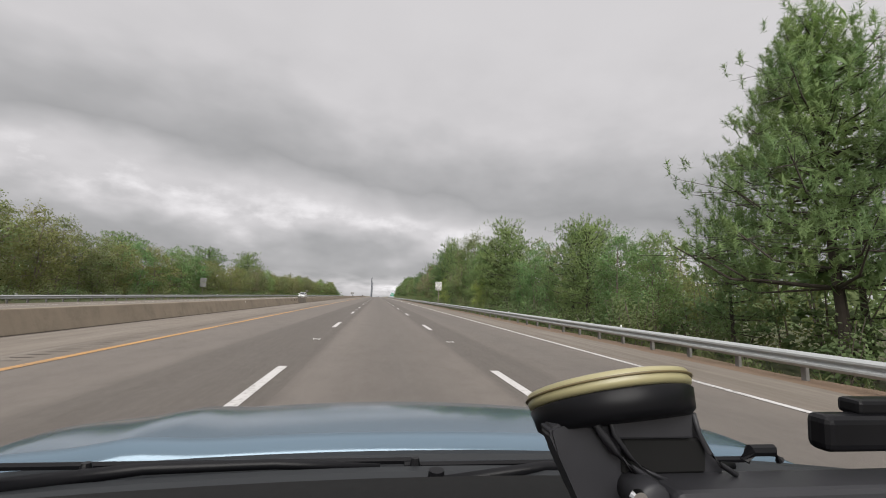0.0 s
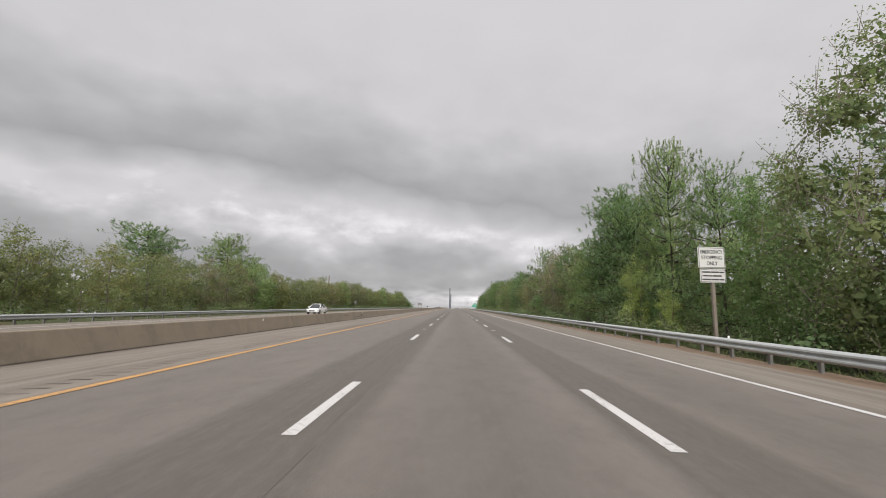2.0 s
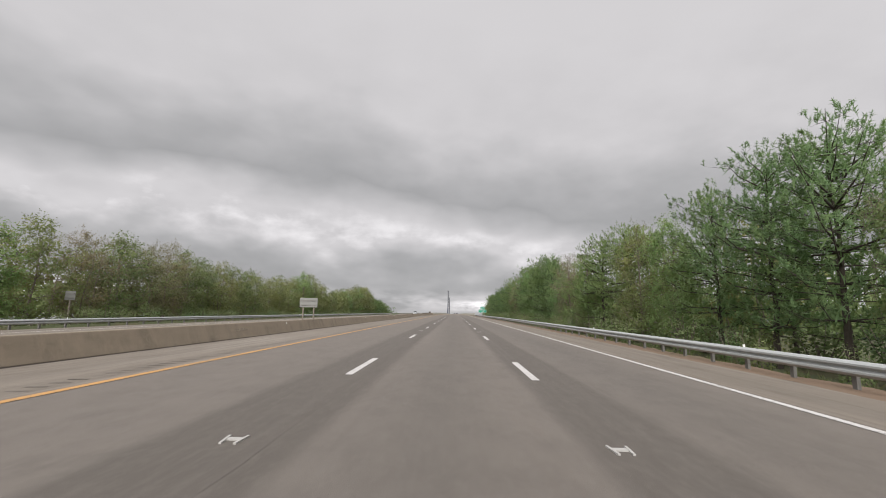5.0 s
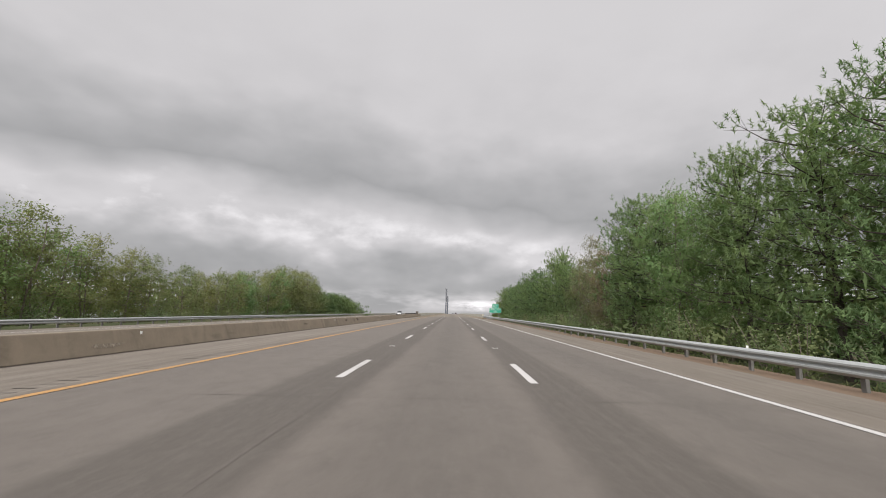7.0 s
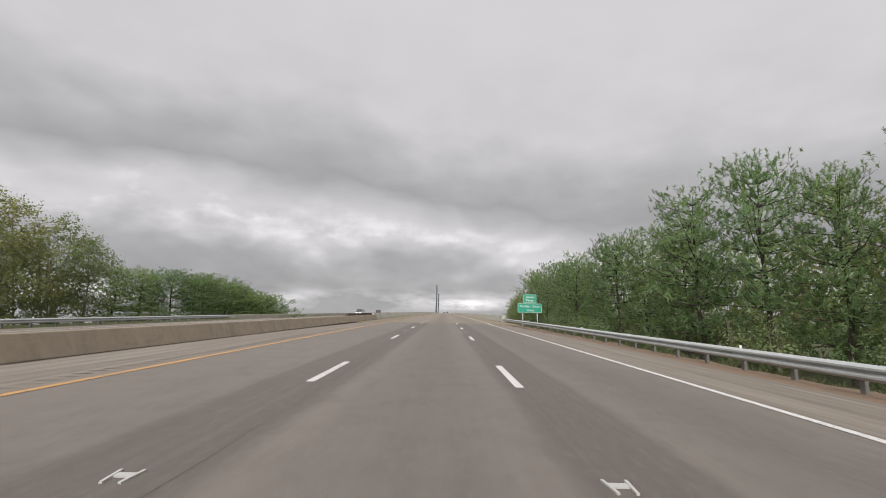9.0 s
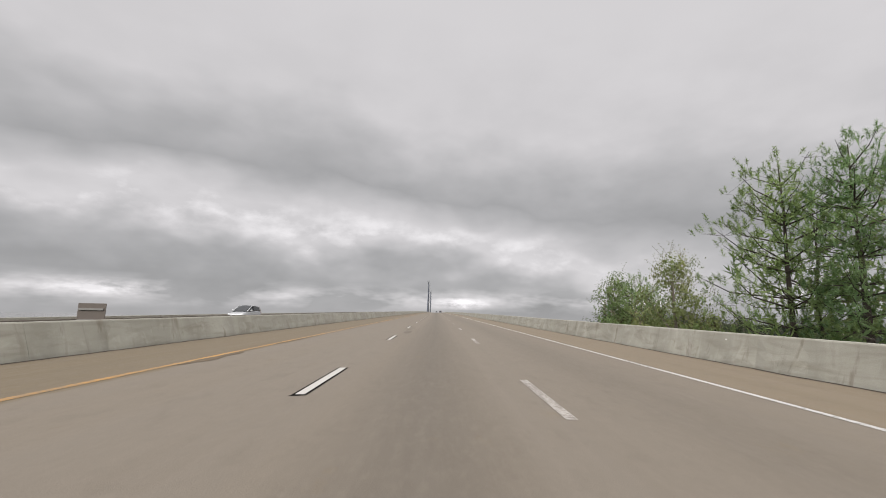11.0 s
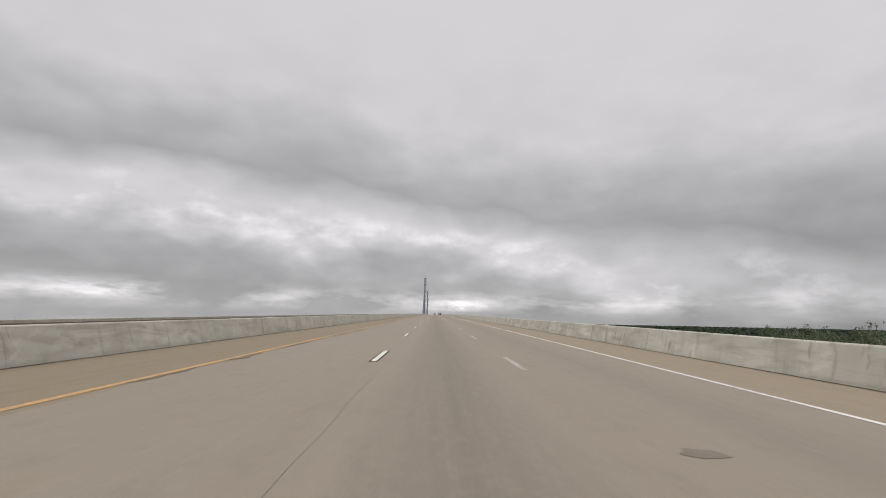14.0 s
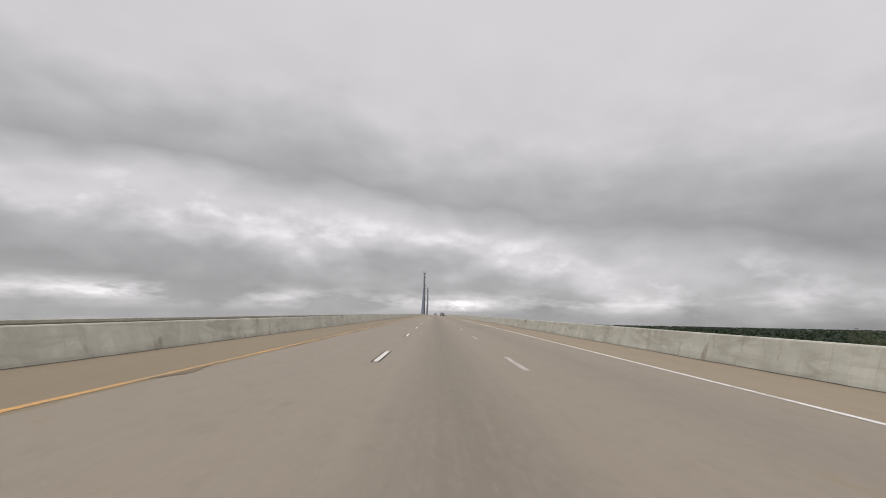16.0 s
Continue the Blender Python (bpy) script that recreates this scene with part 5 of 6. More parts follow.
def marker_mesh():
    bm = bmesh.new()
    for x in (-0.10, 0.06):
        bmesh.ops.create_cube(bm, size=1, matrix=Matrix.LocRotScale((x + 0.02, 0, 0.008), Euler((0, 0, 0.12 if x < 0 else -0.05)), (0.025, 0.26, 0.016)))
    bmesh.ops.create_cube(bm, size=1, matrix=Matrix.LocRotScale((0, 0.03, 0.006), None, (0.15, 0.08, 0.012)))
    me = bpy.data.meshes.new("pavement_marker")
    bm.to_mesh(me)
    bm.free()
    me.materials.append(MARKER)
    return me


mk = marker_mesh()
for k in range(0, 14):
    for x in (-0.04, 3.67):
        y = FIRST + 7.68 + 24.384 * k
        link("pavement_marker", mk, road, pose(x, y, zr(y) + 0.004, slope(y)))


def blob(name, x, y, w, l, material, parent, seed, dz=0.0085):
    n = 40
    vs = [(x, y, zr(y) + dz)]
    for i in range(n):
        a = i * math.tau / n
        k = 1.0 + 0.42 * noise.noise((math.cos(a) * 1.2, math.sin(a) * 1.2, seed * 3.7)) + 0.25 * noise.noise((math.cos(a) * 4.0, math.sin(a) * 4.0, seed * 1.3))
        vs.append((x + math.cos(a) * w / 2 * k, y + math.sin(a) * l / 2 * k, zr(y + math.sin(a) * l / 2 * k) + dz))
    fs = [(0, 1 + i, 1 + (i + 1) % n) for i in range(n)]
    return link(name, mesh_of(name, vs, fs, material), parent)


# dark patches on the deck and on the asphalt
for i, (x, y, w, l) in enumerate(((0.38, 365.0, 0.45, 2.6), (0.22, 368.1, 0.36, 1.4), (0.32, 371.1, 0.42, 1.5), (1.85, 364.8, 0.60, 0.7), (5.2, 366.3, 0.35, 0.4),
                                  (-0.25, 395.3, 0.35, 0.25), (0.1, 412.0, 0.28, 0.22), (4.1, 436.6, 0.40, 0.30), (-0.50, 457.2, 0.36, 0.22), (0.0, 471.5, 0.3, 0.25))):
    blob("deck_patch", x, y, w, l, PATCH, deck, i)
for i, (x, y, w, l) in enumerate(((5.3, 118.3, 0.55, 0.35), (5.0, 140.0, 0.3, 0.3), (4.6, 213.0, 0.3, 0.25), (-2.2, 116.0, 0.45, 0.3), (2.6, 10.4, 0.10, 0.22))):
    blob("road_patch", x, y, w, l, PATCH, road, 40 + i)


def crack(name, x0, x1, y0, y1, w, material, parent, seed, dz=0.0065):
    rg = random.Random(seed)
    n = max(4, int(math.hypot(x1 - x0, y1 - y0) / 0.8))
    vs, fs = [], []
    for i in range(n + 1):
        t = i / n
        x = x0 + (x1 - x0) * t + rg.uniform(-0.03, 0.03)
        y = y0 + (y1 - y0) * t + rg.uniform(-0.03, 0.03)
        ww = w * rg.uniform(0.5, 1.2)
        dx, dy = (ww, 0) if abs(y1 - y0) > abs(x1 - x0) else (0, ww)
        vs += [(x - dx, y - dy, zr(y) + dz), (x + dx, y + dy, zr(y) + dz)]
        if i:
            fs.append((2 * i - 2, 2 * i - 1, 2 * i + 1, 2 * i))
    return link(name, mesh_of(name, vs, fs, material), parent)


# joints of the surfacing: the long one beside the lane line and cross cracks
for i in range(20):
    crack("long_joint", 0.32, 0.36, 2 + 16.0 * i, 17.6 + 16.0 * i, 0.003, TAR, road, 200 + i)
for i, y in enumerate((9.6, 26.0, 44.5, 57.2, 71.4, 88.0, 103.3, 119.0, 137.5, 152.0, 171.0, 188.0, 206.4, 222.5, 239.0, 255.6, 272.0, 287.5, 304.0)):
    crack("cross_crack", -3.6, 6.9 if i % 2 else 3.2, y, y + 0.25, 0.006, TAR, road, 300 + i)

for i in range(3):
    crack("deck_joint", 0.40, 0.36, 396 + 16.0 * i, 411.6 + 16.0 * i, 0.0022, PATCH, deck, 400 + i, 0.0075)

# rumble grooves milled into the inner shoulder
groove = mesh_of("rumble_groove", [(-0.19, -0.035, 0), (0.2, -0.06, 0), (0.21, 0.02, 0), (-0.2, 0.045, 0)], [(0, 1, 2, 3)], RUT)
RG = random.Random(77)
for k in range(295):
    y = 4 + k * 0.40
    link("rumble_groove", groove, sh_l, pose(-4.42 + RG.uniform(-0.08, 0.08), y, zr(y) - 0.0195, slope(y), 0, 0) @ pose(0, 0, 0, 0, -2.34, 0) @ pose(0, 0, 0, 0, 0, RG.uniform(-4, 4)))
s = Soup()
for k in range(295, 800):
    y = 4 + k * 0.40
    z, x = zr(y) - 0.0195, -4.42 + RG.uniform(-0.08, 0.08)
    s.quad((x - 0.2, y - 0.03, z - 0.0082), (x + 0.2, y - 0.05, z + 0.0082), (x + 0.2, y + 0.02, z + 0.0082), (x - 0.2, y + 0.04, z - 0.0082))
far_grooves = tagged(link("far_rumble_grooves", mesh_of("far_rumble_grooves", s.v, s.f, RUT), sh_l), kind="stuff")

# damp sand that has drifted over the yellow line on the deck
DRIFT = plain_mat("drifted_sand", (0.112, 0.084, 0.053), 0.95, 0.0, 0.25, 2.0)
RG = random.Random(52)
y = 340.0
while y < 620:
    l = RG.uniform(1.6, 5.0)
    n = max(8, int(l / 0.16))
    vs, fs, w = [], [], RG.uniform(0.08, 0.30)
    for i in range(n + 1):
        yy, fall = y + l * i / n, max(0.0, math.sin(math.pi * i / n)) ** 0.5
        a = -3.605 + 0.07 * noise.noise((3.0, yy * 0.9, 0.0)) + 0.03 * noise.noise((1.0, yy * 4.0, 0.0))
        b = a + 0.02 + fall * max(0.03, w + 0.16 * noise.noise((7.0, yy * 1.1, 0.0)) + 0.05 * noise.noise((9.0, yy * 4.5, 0.0)))
        vs += [(a + 0.02 * fall, yy, zr(yy) + 0.0095), (b, yy, zr(yy) + 0.0095)]
        if i:
            fs.append((2 * i - 2, 2 * i - 1, 2 * i + 1, 2 * i))
    link("sand_drift", mesh_of("sand_drift", vs, fs, DRIFT), deck)
    y += l + RG.uniform(0.5, 6.0)

# dirt gathered at the foot of barrier and parapets
DIRT = plain_mat("gathered_dirt", (0.040, 0.030, 0.022), 1.0, 0.0, 0.3, 4.0)
spread(strip("dirt_line", [(-6.70, 0), (-6.56, 0)], -30, BRIDGE, 4, DIRT, parent=sh_l, dz=0.037), WEST_OUT)
for x, face in ((-6.97, 1), (9.88, -1)):
    ob = strip("dirt_line", [(x - 0.10, 0), (x + 0.10, 0)], BRIDGE, 700, 0.4, DIRT, parent=deck, dz=0.006)
    for i, v in enumerate(ob.data.vertices):
        if (v.co.x > x) == (face > 0):
            v.co.x += face * (fold(face, v.co.y) + 0.05 * noise.noise((face * 2.0, v.co.y * 0.8, 3.0)))

# small white reflectors on barrier and parapet, drain openings
rf = part("reflector", box(-0.012, 0.012, -0.05, 0.05, -0.05, 0.05, 0.006), WHITEPLASTIC, barrier, "", pose(*out(-6.845, 11.0, 0.50, WEST_OUT)))
for k in range(1, 14):
    y = 11.0 + 24.4 * k
    link("reflector", rf.data, barrier, pose(*out(-6.845, y, 0.50, WEST_OUT)))
# raised black block; its colour paints the shade inside a drain opening
dr = part("drain_opening", box(-0.02, 0.03, -0.18, 0.18, -0.075, 0.075), SIGNBLACK, bpy.data.objects["parapet_east"], "", pose(9.945, 395.85, zr(395.85) + 0.25))
for k in range(10):
    y = 352.0 + 24.4 * k
    link("reflector", rf.data, bpy.data.objects["parapet_east"], pose(10.04, y, zr(y) + 0.60))
    link("reflector", rf.data, bpy.data.objects["parapet_median"], pose(-7.16, y + 3, zr(y + 3) + 0.60))

# the expansion joint across deck and parapets
JOINT = plain_mat("joint_seal", (0.030, 0.028, 0.026), 0.8, 0.0, 0.3, 5.0)
strip("expansion_joint", [(-6.9, 0), (9.86, 0)], 535.3, 535.52, 0.2, JOINT, parent=deck, dz=0.012)
for nm, sec, x in (("parapet_east", PR, -0.006), ("parapet_median", PL, 0.006)):
    strip("joint_gap", [(a + (x if i < 5 else 0), b + (0.006 if 4 < i < 8 else 0)) for i, (a, b) in enumerate(sec)], 535.3, 535.52, 0.2, JOINT, True, bpy.data.objects[nm])
    strip("joint_gap", [(a + (x if i < 5 else 0), b + (0.006 if 4 < i < 8 else 0)) for i, (a, b) in enumerate(sec)], 404.7, 404.74, 0.2, JOINT, True, bpy.data.objects[nm])

# end posts where guard rail meets parapet
endb = part("end_block", box(-0.28, 0.28, -1.4, 0, -0.5, 0.86, 0.04), PARAPET, bpy.data.objects["parapet_east"], "", pose(10.16, BRIDGE, zr(BRIDGE)))


# ---- vehicles ----
def loft(sections, material, name, parent, label=""):
    """A rounded shell through stations (y, half width low, half width high, z low, z high, roundness of the upper edge)."""
    bm = bmesh.new()
    rings = []
    for y, wl, wh, zl, zh, rd in sections:
        half = [(wl * 0.80, zl), (wl * 0.95, zl + 0.03), (wl, zl + 0.12 * (zh - zl) + 0.02)]
        half += [(wl + (wh - wl) * t ** 1.4, zl + (zh - rd - zl) * t) for t in (0.4, 0.6, 0.8, 1.0)]
        half += [(wh - rd * 1.3 * (1 - math.cos(q)), zh - rd * (1 - math.sin(q))) for q in (0.5, 1.0, 1.5708)]
        half.append((wh * 0.5, zh + rd * 0.18))
        rings.append([bm.verts.new((x, y, z)) for x, z in half] + [bm.verts.new((0, y, zh + rd * 0.25))] + [bm.verts.new((-x, y, z)) for x, z in reversed(half)])
    n = len(rings[0])
    for r, s_ in zip(rings, rings[1:]):
        for k in range(n):
            bm.faces.new((r[k], r[(k + 1) % n], s_[(k + 1) % n], s_[k]))
    bm.faces.new(rings[0][::-1])
    bm.faces.new(rings[-1])
    return part(name, bm, material, parent, label, smooth=True)


def curve_stations(rows, n):
    """Stations eased between those given, n to each gap."""
    got = []
    for a, b in zip(rows, rows[1:]):
        for i in range(n):
            t = i / n
            e = t * t * (3 - 2 * t) * 0.5 + t * 0.5
            got.append(tuple([a[0] + (b[0] - a[0]) * t] + [p + (q - p) * e for p, q in zip(a[1:], b[1:])]))
    return got + [rows[-1]]


TYRE = plain_mat("tyre_rubber", (0.02, 0.02, 0.02), 0.85)
RIM = plain_mat("alloy_rim", (0.42, 0.42, 0.43), 0.35, 0.8)
CARGLASS = plain_mat("dark_car_glass", (0.015, 0.018, 0.02), 0.08, 0.0, 0.1)
TAIL = plain_mat("red_tail_light", (0.30, 0.012, 0.012), 0.3)
HEAD = plain_mat("clear_headlight", (0.62, 0.64, 0.66), 0.15)
TRIM = plain_mat("black_trim", (0.025, 0.025, 0.026), 0.6)
PLATE = plain_mat("plate_face", (0.55, 0.55, 0.56), 0.5)


def vehicle(name, x, y, rz, paint, words_, suv=False):
    """A parked-still car; its nose points to +y of its own axes."""
    z = zr(y) + (-0.05 + 0.026 * (x + 10.9) if y > BRIDGE and x < -10 else (-0.08 - 0.0127 * (abs(x) - 7.15) if x < -7.15 else 0.006))
    c = empty(name, x, y, z, rz, words_, "car", "cars on the road")
    c.matrix_basis = pose(x, y, z, slope(y) * (1 if rz < 90 else -1), 0, rz)
    L, W, top, belt = (4.7, 0.93, 1.64, 1.05) if suv else (4.75, 0.90, 1.46, 0.92)
    h = L / 2
    loft(curve_stations([(-h, W * 0.78, W * 0.74, 0.46, belt - 0.16, 0.08), (-h + 0.10, W * 0.92, W * 0.86, 0.30, belt - 0.03, 0.10), (-h * 0.62, W, W * 0.93, 0.22, belt + 0.02, 0.10), (h * 0.25, W, W * 0.93, 0.22, belt - 0.03, 0.10),
          (h * 0.55, W * 0.99, W * 0.88, 0.23, belt - 0.10, 0.12), (h * 0.84, W * 0.95, W * 0.80, 0.25, belt - 0.20, 0.12), (h - 0.06, W * 0.84, W * 0.66, 0.30, belt - 0.34, 0.10), (h, W * 0.70, W * 0.55, 0.38, belt - 0.44, 0.06)], 4), paint, "body", c)
    if suv:
        cab = [(-h + 0.10, 0.78, 0.70, belt - 0.06, belt + 0.12, 0.06), (-h + 0.48, 0.82, 0.66, belt - 0.06, top - 0.07, 0.12), (-0.5, 0.84, 0.66, belt - 0.06, top, 0.12), (0.10, 0.84, 0.64, belt - 0.06, top - 0.05, 0.12), (0.75, 0.82, 0.66, belt - 0.08, belt + 0.30, 0.08), (1.40, 0.76, 0.70, belt - 0.14, belt - 0.06, 0.03)]
    else:
        cab = [(-h + 0.38, 0.74, 0.66, belt - 0.06, belt + 0.02, 0.03), (-1.30, 0.78, 0.60, belt - 0.06, top - 0.20, 0.10), (-0.75, 0.80, 0.57, belt - 0.06, top - 0.03, 0.12), (-0.15, 0.81, 0.57, belt - 0.06, top, 0.12), (0.35, 0.81, 0.57, belt - 0.06, top - 0.07, 0.12), (0.85, 0.79, 0.62, belt - 0.08, top - 0.30, 0.08), (1.35, 0.74, 0.68, belt - 0.12, belt - 0.06, 0.02)]
    loft(curve_stations(cab, 3), CARGLASS, "cabin_glass", c, "dark tinted windows")
    ya, yb = (-h + 0.46, 0.12) if suv else (-0.85, 0.36)
    rw = 0.64 if suv else 0.56
    roof = [(ya, rw * 0.9, rw * 0.8, top - 0.13, top - 0.045, 0.05), ((ya + yb) / 2, rw, rw * 0.93, top - 0.10, top + 0.016, 0.06), (yb, rw * 0.96, rw * 0.85, top - 0.14, top - 0.045, 0.05)]
    loft(curve_stations(roof, 4), paint, "roof", c)
    for sx in (-1, 1):
        for y0, z0_, y1, z1_ in ((yb, top - 0.07, 1.28 if not suv else 1.32, belt - 0.05), (ya, top - 0.07, ya - (0.95 if not suv else 0.34), belt - 0.01)):
            part("roof_pillar", tube([(sx * (0.60 if not suv else 0.69), y0, z0_), (sx * 0.77, y1, z1_)], [0.035, 0.045], 6), paint, c)
        part("roof_pillar", tube([(sx * (0.61 if not suv else 0.70), -0.25, top - 0.05), (sx * 0.84, -0.28, belt - 0.02)], [0.04, 0.05], 6), TRIM, c)
        for wy in (-h * 0.57, h * 0.60):
            wheel = part("wheel", tube([(sx * (W - 0.24), wy, 0.33), (sx * (W - 0.20), wy, 0.33), (sx * (W - 0.03), wy, 0.33), (sx * (W + 0.005), wy, 0.33)], [0.27, 0.33, 0.33, 0.29], 20), TYRE, c)
            part("rim", tube([(sx * (W - 0.02), wy, 0.33), (sx * (W + 0.012), wy, 0.33)], [0.22, 0.20], 14), RIM, wheel)
        part("headlight", box(sx * 0.64 - 0.17, sx * 0.64 + 0.17, h - 0.16, h - 0.04, belt - 0.40, belt - 0.26, 0.03), HEAD, c)
        part("tail_light", box(sx * 0.68 - 0.13, sx * 0.68 + 0.13, -h - 0.012, -h + 0.1, belt - 0.24, belt - 0.06, 0.02), TAIL, c)
        part("door_mirror", box(sx * 0.98 - 0.1, sx * 0.98 + 0.1, 0.70, 0.82, belt, belt + 0.14, 0.03), paint, c)
    part("grille", box(-0.42, 0.42, h - 0.05, h + 0.012, 0.40, 0.56, 0.01), TRIM, c)
    part("bumper", box(-0.80, 0.80, -h - 0.03, -h + 0.08, 0.34, 0.52, 0.03), TRIM if suv else paint, c)
    part("number_plate", box(-0.17, 0.17, -h - 0.05, -h - 0.035, 0.58, 0.70), PLATE, c)
    return c


WHITECAR = plain_mat("white_car_paint", (0.72, 0.72, 0.71), 0.25, 0.0, 0.03)
SILVERCAR = plain_mat("silver_car_paint", (0.42, 0.43, 0.44), 0.3, 0.3, 0.05)
GREYCAR = plain_mat("grey_car_paint", (0.07, 0.073, 0.078), 0.3, 0.3, 0.05)
DARKCAR = plain_mat("dark_car_paint", (0.022, 0.024, 0.028), 0.3, 0.2, 0.05)
vehicle("sedan_car", -18.3, 125.5, 180, WHITECAR, "white saloon car on the opposite carriageway")
vehicle("suv_car", -18.6, 388.0, 180, SILVERCAR, "silver sport utility car on the opposite bridge deck", True)
vehicle("suv_car", 4.9, 706.0, 0, DARKCAR, "dark sport utility car far ahead on the bridge", True)
vehicle("sedan_car", 1.8, 806.0, 0, GREYCAR, "dark grey saloon car far ahead near the crest", False)

# ---- the driver's own car, its bonnet and the mount behind the windscreen, where the drive begins ----
BLUE = plain_mat("pale_blue_metallic_paint", (0.095, 0.140, 0.180), 0.14, 0.35, 0.06, 3.0, 0.6)
COWL = plain_mat("cowl_plastic", (0.016, 0.018, 0.020), 0.55, 0.0, 0.2, 30.0, 0.3)
DASHP = plain_mat("dashboard_plastic", (0.006, 0.006, 0.006), 0.8, 0.0, 0.2, 60.0, 0.2)
MOUNT = plain_mat("black_mount_plastic", (0.005, 0.005, 0.006), 0.38, 0.0, 0.2, 40.0, 0.16)
GREYP = plain_mat("grey_mount_plastic", (0.022, 0.022, 0.025), 0.45, 0.0, 0.15, 60.0, 0.3)
PADRIM = plain_mat("brown_pad_rim", (0.120, 0.095, 0.045), 0.4)
GEL = plain_mat("yellowed_suction_gel", (0.32, 0.29, 0.16), 0.35, 0.0, 0.15, 40.0, 0.5, Transmission_Weight=0.15)
CHROME = plain_mat("chrome", (0.8, 0.8, 0.8), 0.12, 1.0, 0.02)


def own_car():
    c = new("blue_car_front")
    c.matrix_basis = pose(1.51, 0.0306, zr(0), slope(0))
    tagged(c, "front of a pale blue car with bonnet, wipers and black dashboard", "car")
    xc = 0.08
    nx, ny = 40, 26
    verts, faces = [], []
    for j in range(ny + 1):
        s = -0.02 + 2.25 * j / ny
        for i in range(nx + 1):
            u = -1 + 2 * i / nx
            x = xc + 0.86 * u
            yr = 0.855 - 0.075 * u * u
            L = 0.47 - 0.14 * u * u
            y = yr + L * s
            z = 1.02 + 0.0186 * s - 0.0636 * s * s - 0.030 * u * u - 0.05 * max(0.0, abs(u) - 0.8) / 0.2
            ridge = 0.010 * math.exp(-((abs(u) - 0.55) / 0.07) ** 2)
            verts.append((x, y, z + ridge))
    k = nx + 1
    for j in range(ny):
        for i in range(nx):
            faces.append((j * k + i, j * k + i + 1, (j + 1) * k + i + 1, (j + 1) * k + i))
    # turned-down lip along the windscreen edge
    n0 = len(verts)
    for i in range(k):
        x, y, z = verts[i]
        verts.append((x, y - 0.012, z - 0.035))
    for i in range(nx):
        faces.append((n0 + i, n0 + i + 1, i + 1, i))
    link("bonnet", mesh_of("bonnet", verts, faces, BLUE, True), c, None, "pale blue metallic bonnet")
    for sx in (-1, 1):
        vs = [(xc + sx * 0.86, 0.55, 0.94), (xc + sx * 0.86, 1.55, 0.80), (xc + sx * 0.80, 1.85, 0.62), (xc + sx * 0.80, 1.85, 0.28), (xc + sx * 0.88, 1.60, 0.24), (xc + sx * 0.88, 0.55, 0.24)]
        bm = bmesh.new()
        a = [bm.verts.new(v) for v in vs]
        b = [bm.verts.new((v[0] - sx * 0.03, v[1], v[2])) for v in vs]
        bm.faces.new(a)
        bm.faces.new(b[::-1])
        for i in range(6):
            bm.faces.new((a[i], a[(i + 1) % 6], b[(i + 1) % 6], b[i]))
        part("wing", bm, BLUE, c)
        wheel = part("wheel", tube([(xc + sx * 0.66, 1.15, 0.33), (xc + sx * 0.70, 1.15, 0.33), (xc + sx * 0.88, 1.15, 0.33), (xc + sx * 0.90, 1.15, 0.33)], [0.28, 0.33, 0.33, 0.30], 24), TYRE, c)
        part("rim", tube([(xc + sx * 0.89, 1.15, 0.33), (xc + sx * 0.915, 1.15, 0.33)], [0.22, 0.2], 16), RIM, wheel)
    part("bumper", box(xc - 0.80, xc + 0.80, 1.82, 1.96, 0.26, 0.70, 0.05, 2), BLUE, c)
    # cowl with ribs, sloping up to the windscreen's foot
    verts, faces = [], []
    prof = [(0.0, 0.980), (0.03, 1.004), (0.05, 1.004), (0.065, 0.994), (0.12, 1.002), (0.135, 1.015), (0.155, 1.015), (0.17, 1.008), (0.22, 1.022), (0.235, 1.034), (0.27, 1.036)]
    for d, z in prof:
        for i in range(31):
            u = -1 + 2 * i / 30
            verts.append((xc + 0.86 * u, 0.86 - 0.075 * u * u - d, z - 0.022 * u * u))
    for j in range(len(prof) - 1):
        for i in range(30):
            faces.append((j * 31 + i, j * 31 + i + 1, (j + 1) * 31 + i + 1, (j + 1) * 31 + i))
    link("cowl", mesh_of("cowl", verts, faces, COWL, False), c, None, "dark grey ribbed plastic cowl")
    for x0, x1, y0 in ((-0.50, 0.02, 0.72), (0.10, 0.62, 0.70)):
        pts = [(x0, y0 - 0.03, 1.008), (x0 + 0.18, y0 + 0.01, 1.016), (x0 + 0.36, y0 + 0.02, 1.016), (x1, y0 + 0.01, 1.012)]
        arm = part("wiper_arm", tube(pts, [0.012, 0.009, 0.008, 0.006], 8), MOUNT, c, "black wiper arm", smooth=True)
        part("pivot_cap", tube([(x0, y0 - 0.03, 1.008), (x0, y0 - 0.032, 1.030)], [0.014, 0.011], 12), MOUNT, arm)
        part("blade", tube([(x0 - 0.04, y0 + 0.06, 1.004), (x1 + 0.06, y0 + 0.055, 1.006)], [0.006, 0.006], 6), MOUNT, c, "rubber wiper blade")
    for i, x in enumerate((0.075, -0.56, -0.40)):
        part("washer_nozzle", tube([(x, 0.735, 1.010), (x, 0.735, 1.024)], [0.010, 0.006], 10), MOUNT, c)
    # dashboard top
    verts, faces = [], []
    prof = [(0.575, 1.030), (0.555, 1.060), (0.50, 1.086), (0.42, 1.080), (0.30, 1.070), (0.10, 1.060), (-0.10, 1.05), (-0.22, 1.00), (-0.24, 0.80)]
    for y, z in prof:
        for i in range(21):
            u = -1 + 2 * i / 20
            verts.append((xc + 0.80 * u, y - 0.06 * u * u, z - 0.025 * u * u))
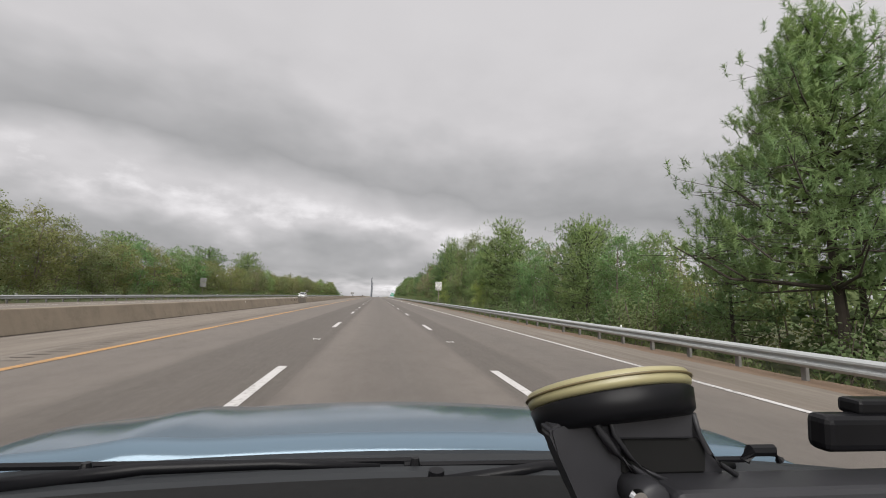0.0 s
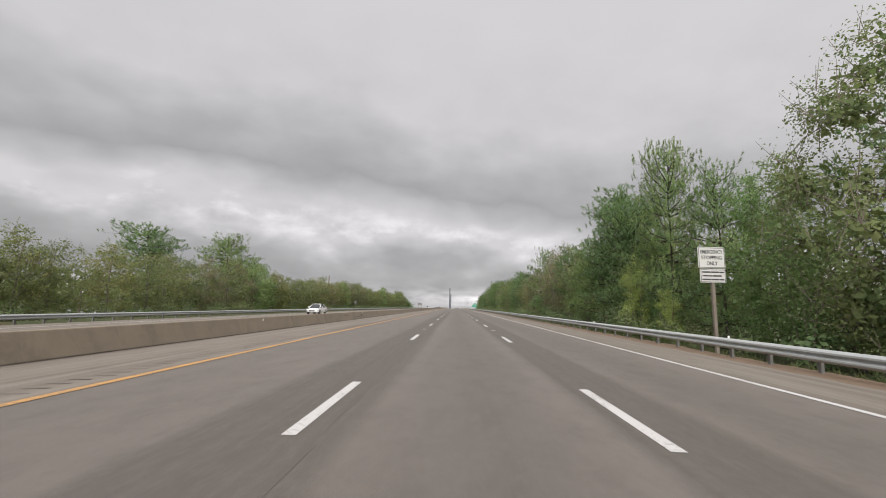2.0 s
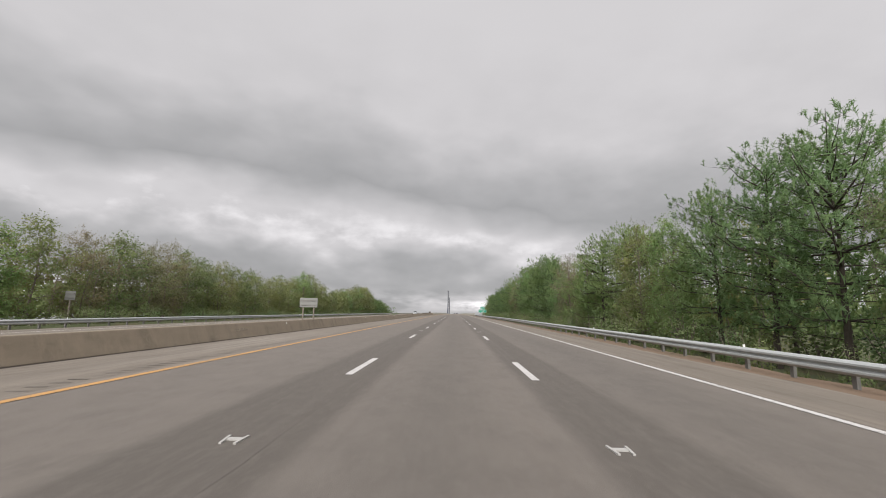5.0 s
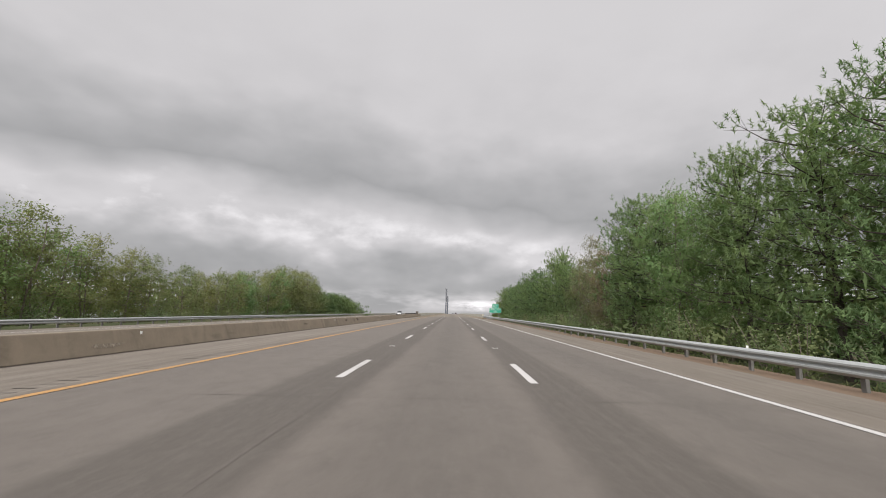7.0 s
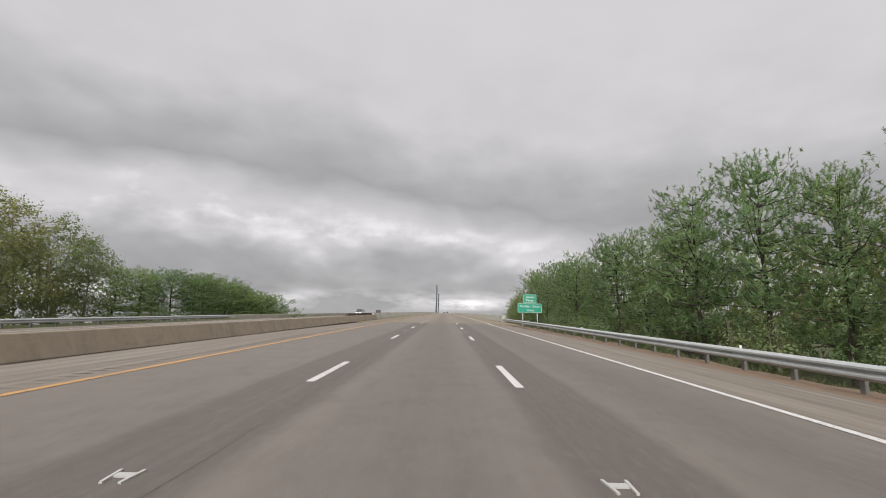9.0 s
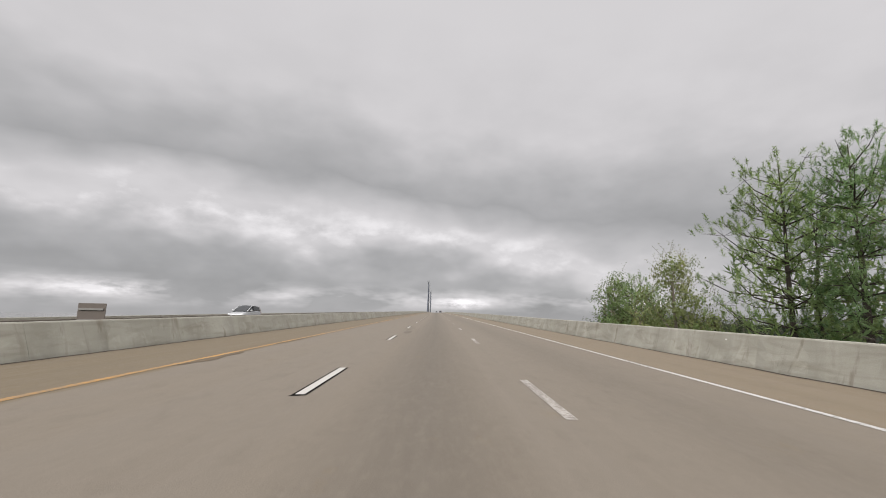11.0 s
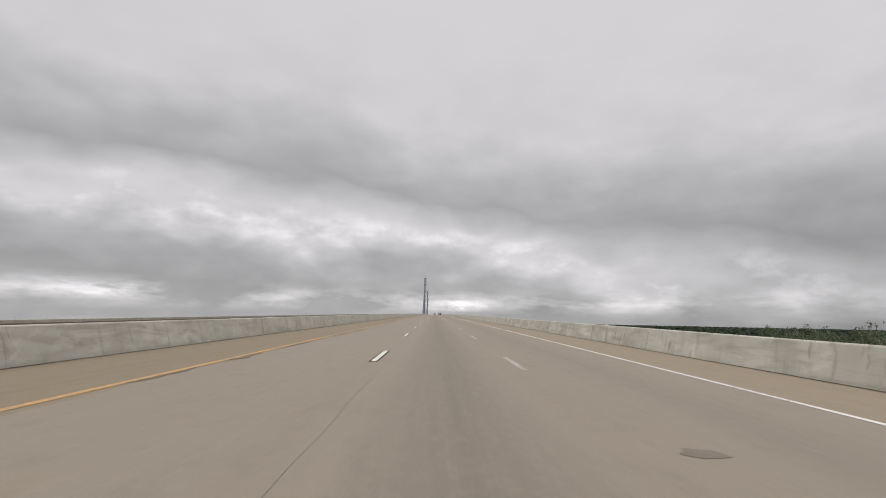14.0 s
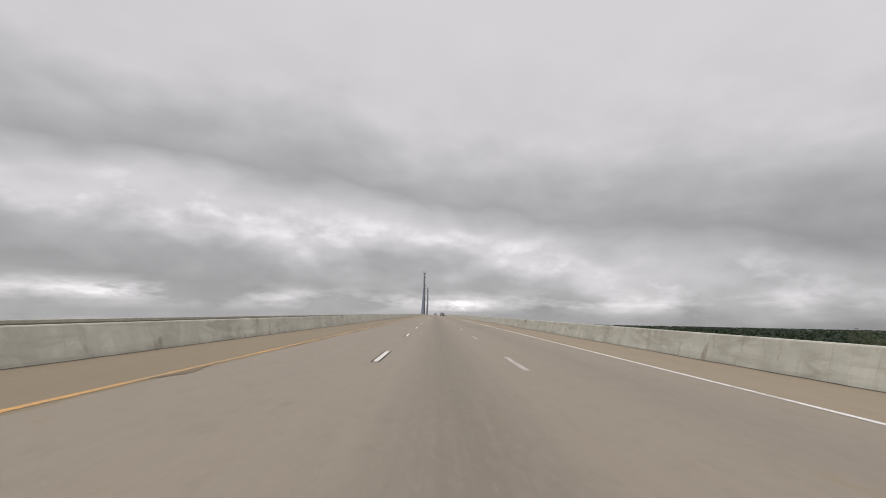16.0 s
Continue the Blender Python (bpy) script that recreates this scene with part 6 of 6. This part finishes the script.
    for j in range(len(prof) - 1):
        for i in range(20):
            faces.append((j * 21 + i, j * 21 + i + 1, (j + 1) * 21 + i + 1, (j + 1) * 21 + i))
    link("dashboard", mesh_of("dashboard", verts, faces, DASHP, True), c, None, "black dashboard top")
    part("floor_pan", box(xc - 0.8, xc + 0.8, -0.2, 1.0, 0.20, 0.30, 0.02), TRIM, c)
    return c


def suction_mount():
    t = new("suction_mount")
    t.matrix_basis = pose(1.51, 0.0306, zr(0), slope(0))
    tagged(t, "black suction-cup phone mount with yellowed gel pad over the dashboard", "phone mount")
    m = pose(0.1085, 0.198, 1.2365, -23, -5.5, 0)

    def disc(name, levels, material, label="", parent=t):
        bm = bmesh.new()
        rings = [[bm.verts.new((math.cos(a * math.tau / 48) * r, math.sin(a * math.tau / 48) * r, z)) for a in range(48)] for r, z in levels]
        for r, s in zip(rings, rings[1:]):
            for k in range(48):
                bm.faces.new((r[k], r[(k + 1) % 48], s[(k + 1) % 48], s[k]))
        bm.faces.new(rings[0][::-1])
        bm.faces.new(rings[-1])
        bmesh.ops.transform(bm, matrix=m, verts=bm.verts)
        return part(name, bm, material, parent, label, smooth=True)
    disc("gel_pad", [(0.0335, -0.001), (0.0362, 0.0), (0.0367, 0.0016), (0.0362, 0.0026), (0.0366, 0.0034), (0.0360, 0.0056), (0.0335, 0.0062)], GEL, "yellowed translucent gel pad")
    disc("pad_rim", [(0.0350, 0.0026), (0.0374, 0.0028), (0.0376, 0.0033), (0.0372, 0.0037), (0.0350, 0.0038)], PADRIM, "thin brown rim of the pad")
    disc("cup_base", [(0.018, -0.0128), (0.0315, -0.0124), (0.0345, -0.0100), (0.0362, -0.002), (0.0355, -0.0012)], MOUNT, "black cup base")
    # neck that sweeps down to the hinge, a plate, and a raised black block painting a hollow's shade
    bm = bmesh.new()
    side = [(0.0738, 1.2285), (0.0900, 1.2345), (0.1370, 1.2370), (0.1385, 1.2290), (0.1410, 1.2225), (0.1455, 1.2165), (0.1524, 1.2119), (0.152, 1.186),
            (0.0930, 1.186), (0.0849, 1.2019), (0.0775, 1.2170), (0.0735, 1.2255)]
    front = [bm.verts.new((x, 0.180, z)) for x, z in side]
    back = [bm.verts.new((x, 0.192, z)) for x, z in side]
    bm.faces.new(front)
    bm.faces.new(back[::-1])
    for i in range(len(side)):
        j = (i + 1) % len(side)
        bm.faces.new((front[i], front[j], back[j], back[i]))
    bmesh.ops.bevel(bm, geom=bm.edges[:], offset=0.0012, segments=2, affect="EDGES")
    neck = part("neck", bm, GREYP, t, "satin black neck")
    part("neck_plate", box(0.0996, 0.1356, 0.1765, 0.1815, 1.2248, 1.2364, 0.001, 2), GREYP, neck, "dark grey inset plate")
    part("recess", box(0.1045, 0.1430, 0.1785, 0.1815, 1.2100, 1.2244, 0.001), DASHP, neck, "raised black block coloured as a shaded hollow")
    for pts, thick in (([(0.0889, 0.1775, 1.2354), (0.0930, 0.1770, 1.2290), (0.0995, 0.1765, 1.2203), (0.1080, 0.176, 1.2130), (0.1177, 0.175, 1.2075)], 0.0016),
                       ([(0.0972, 0.1775, 1.2360), (0.0998, 0.1770, 1.2270), (0.1062, 0.1765, 1.2180), (0.1140, 0.176, 1.2120), (0.1220, 0.175, 1.2090)], 0.0011),
                       ([(0.1362, 0.1775, 1.2350), (0.1385, 0.1770, 1.2265), (0.1425, 0.1765, 1.2195), (0.1480, 0.176, 1.2140), (0.1540, 0.175, 1.2105)], 0.0012)):
        part("rib", tube(pts, [thick] * 5, 8), GREYP, neck, smooth=True)
    part("arm", box(0.1160, 0.330, 0.160, 0.184, 1.180, 1.2098, 0.004, 3), GREYP, t, "thick black arm")
    hinge = part("hinge", tube([(0.1097, 0.1640, 1.2050), (0.1097, 0.1655, 1.2050), (0.1097, 0.186, 1.2050)], [0.0055, 0.0070, 0.0070], 28), GREYP, t, smooth=True)
    part("hinge_screw", tube([(0.1020, 0.1620, 1.2072), (0.1020, 0.1640, 1.2072)], [0.0030, 0.0036], 18), CHROME, hinge, "chrome screw head")
    part("release_tab", tube([(0.168, 0.186, 1.212), (0.171, 0.186, 1.2165), (0.182, 0.186, 1.2165), (0.186, 0.186, 1.212)], [0.002, 0.0028, 0.0028, 0.002], 8), MOUNT, t)
    part("grip", box(0.2075, 0.285, 0.182, 0.194, 1.2155, 1.2325, 0.004, 3), MOUNT, t, "black rubber grip block")
    part("grip_cap", box(0.2290, 0.295, 0.185, 0.196, 1.2315, 1.2390, 0.002, 2), MOUNT, t)


own_car()
suction_mount()
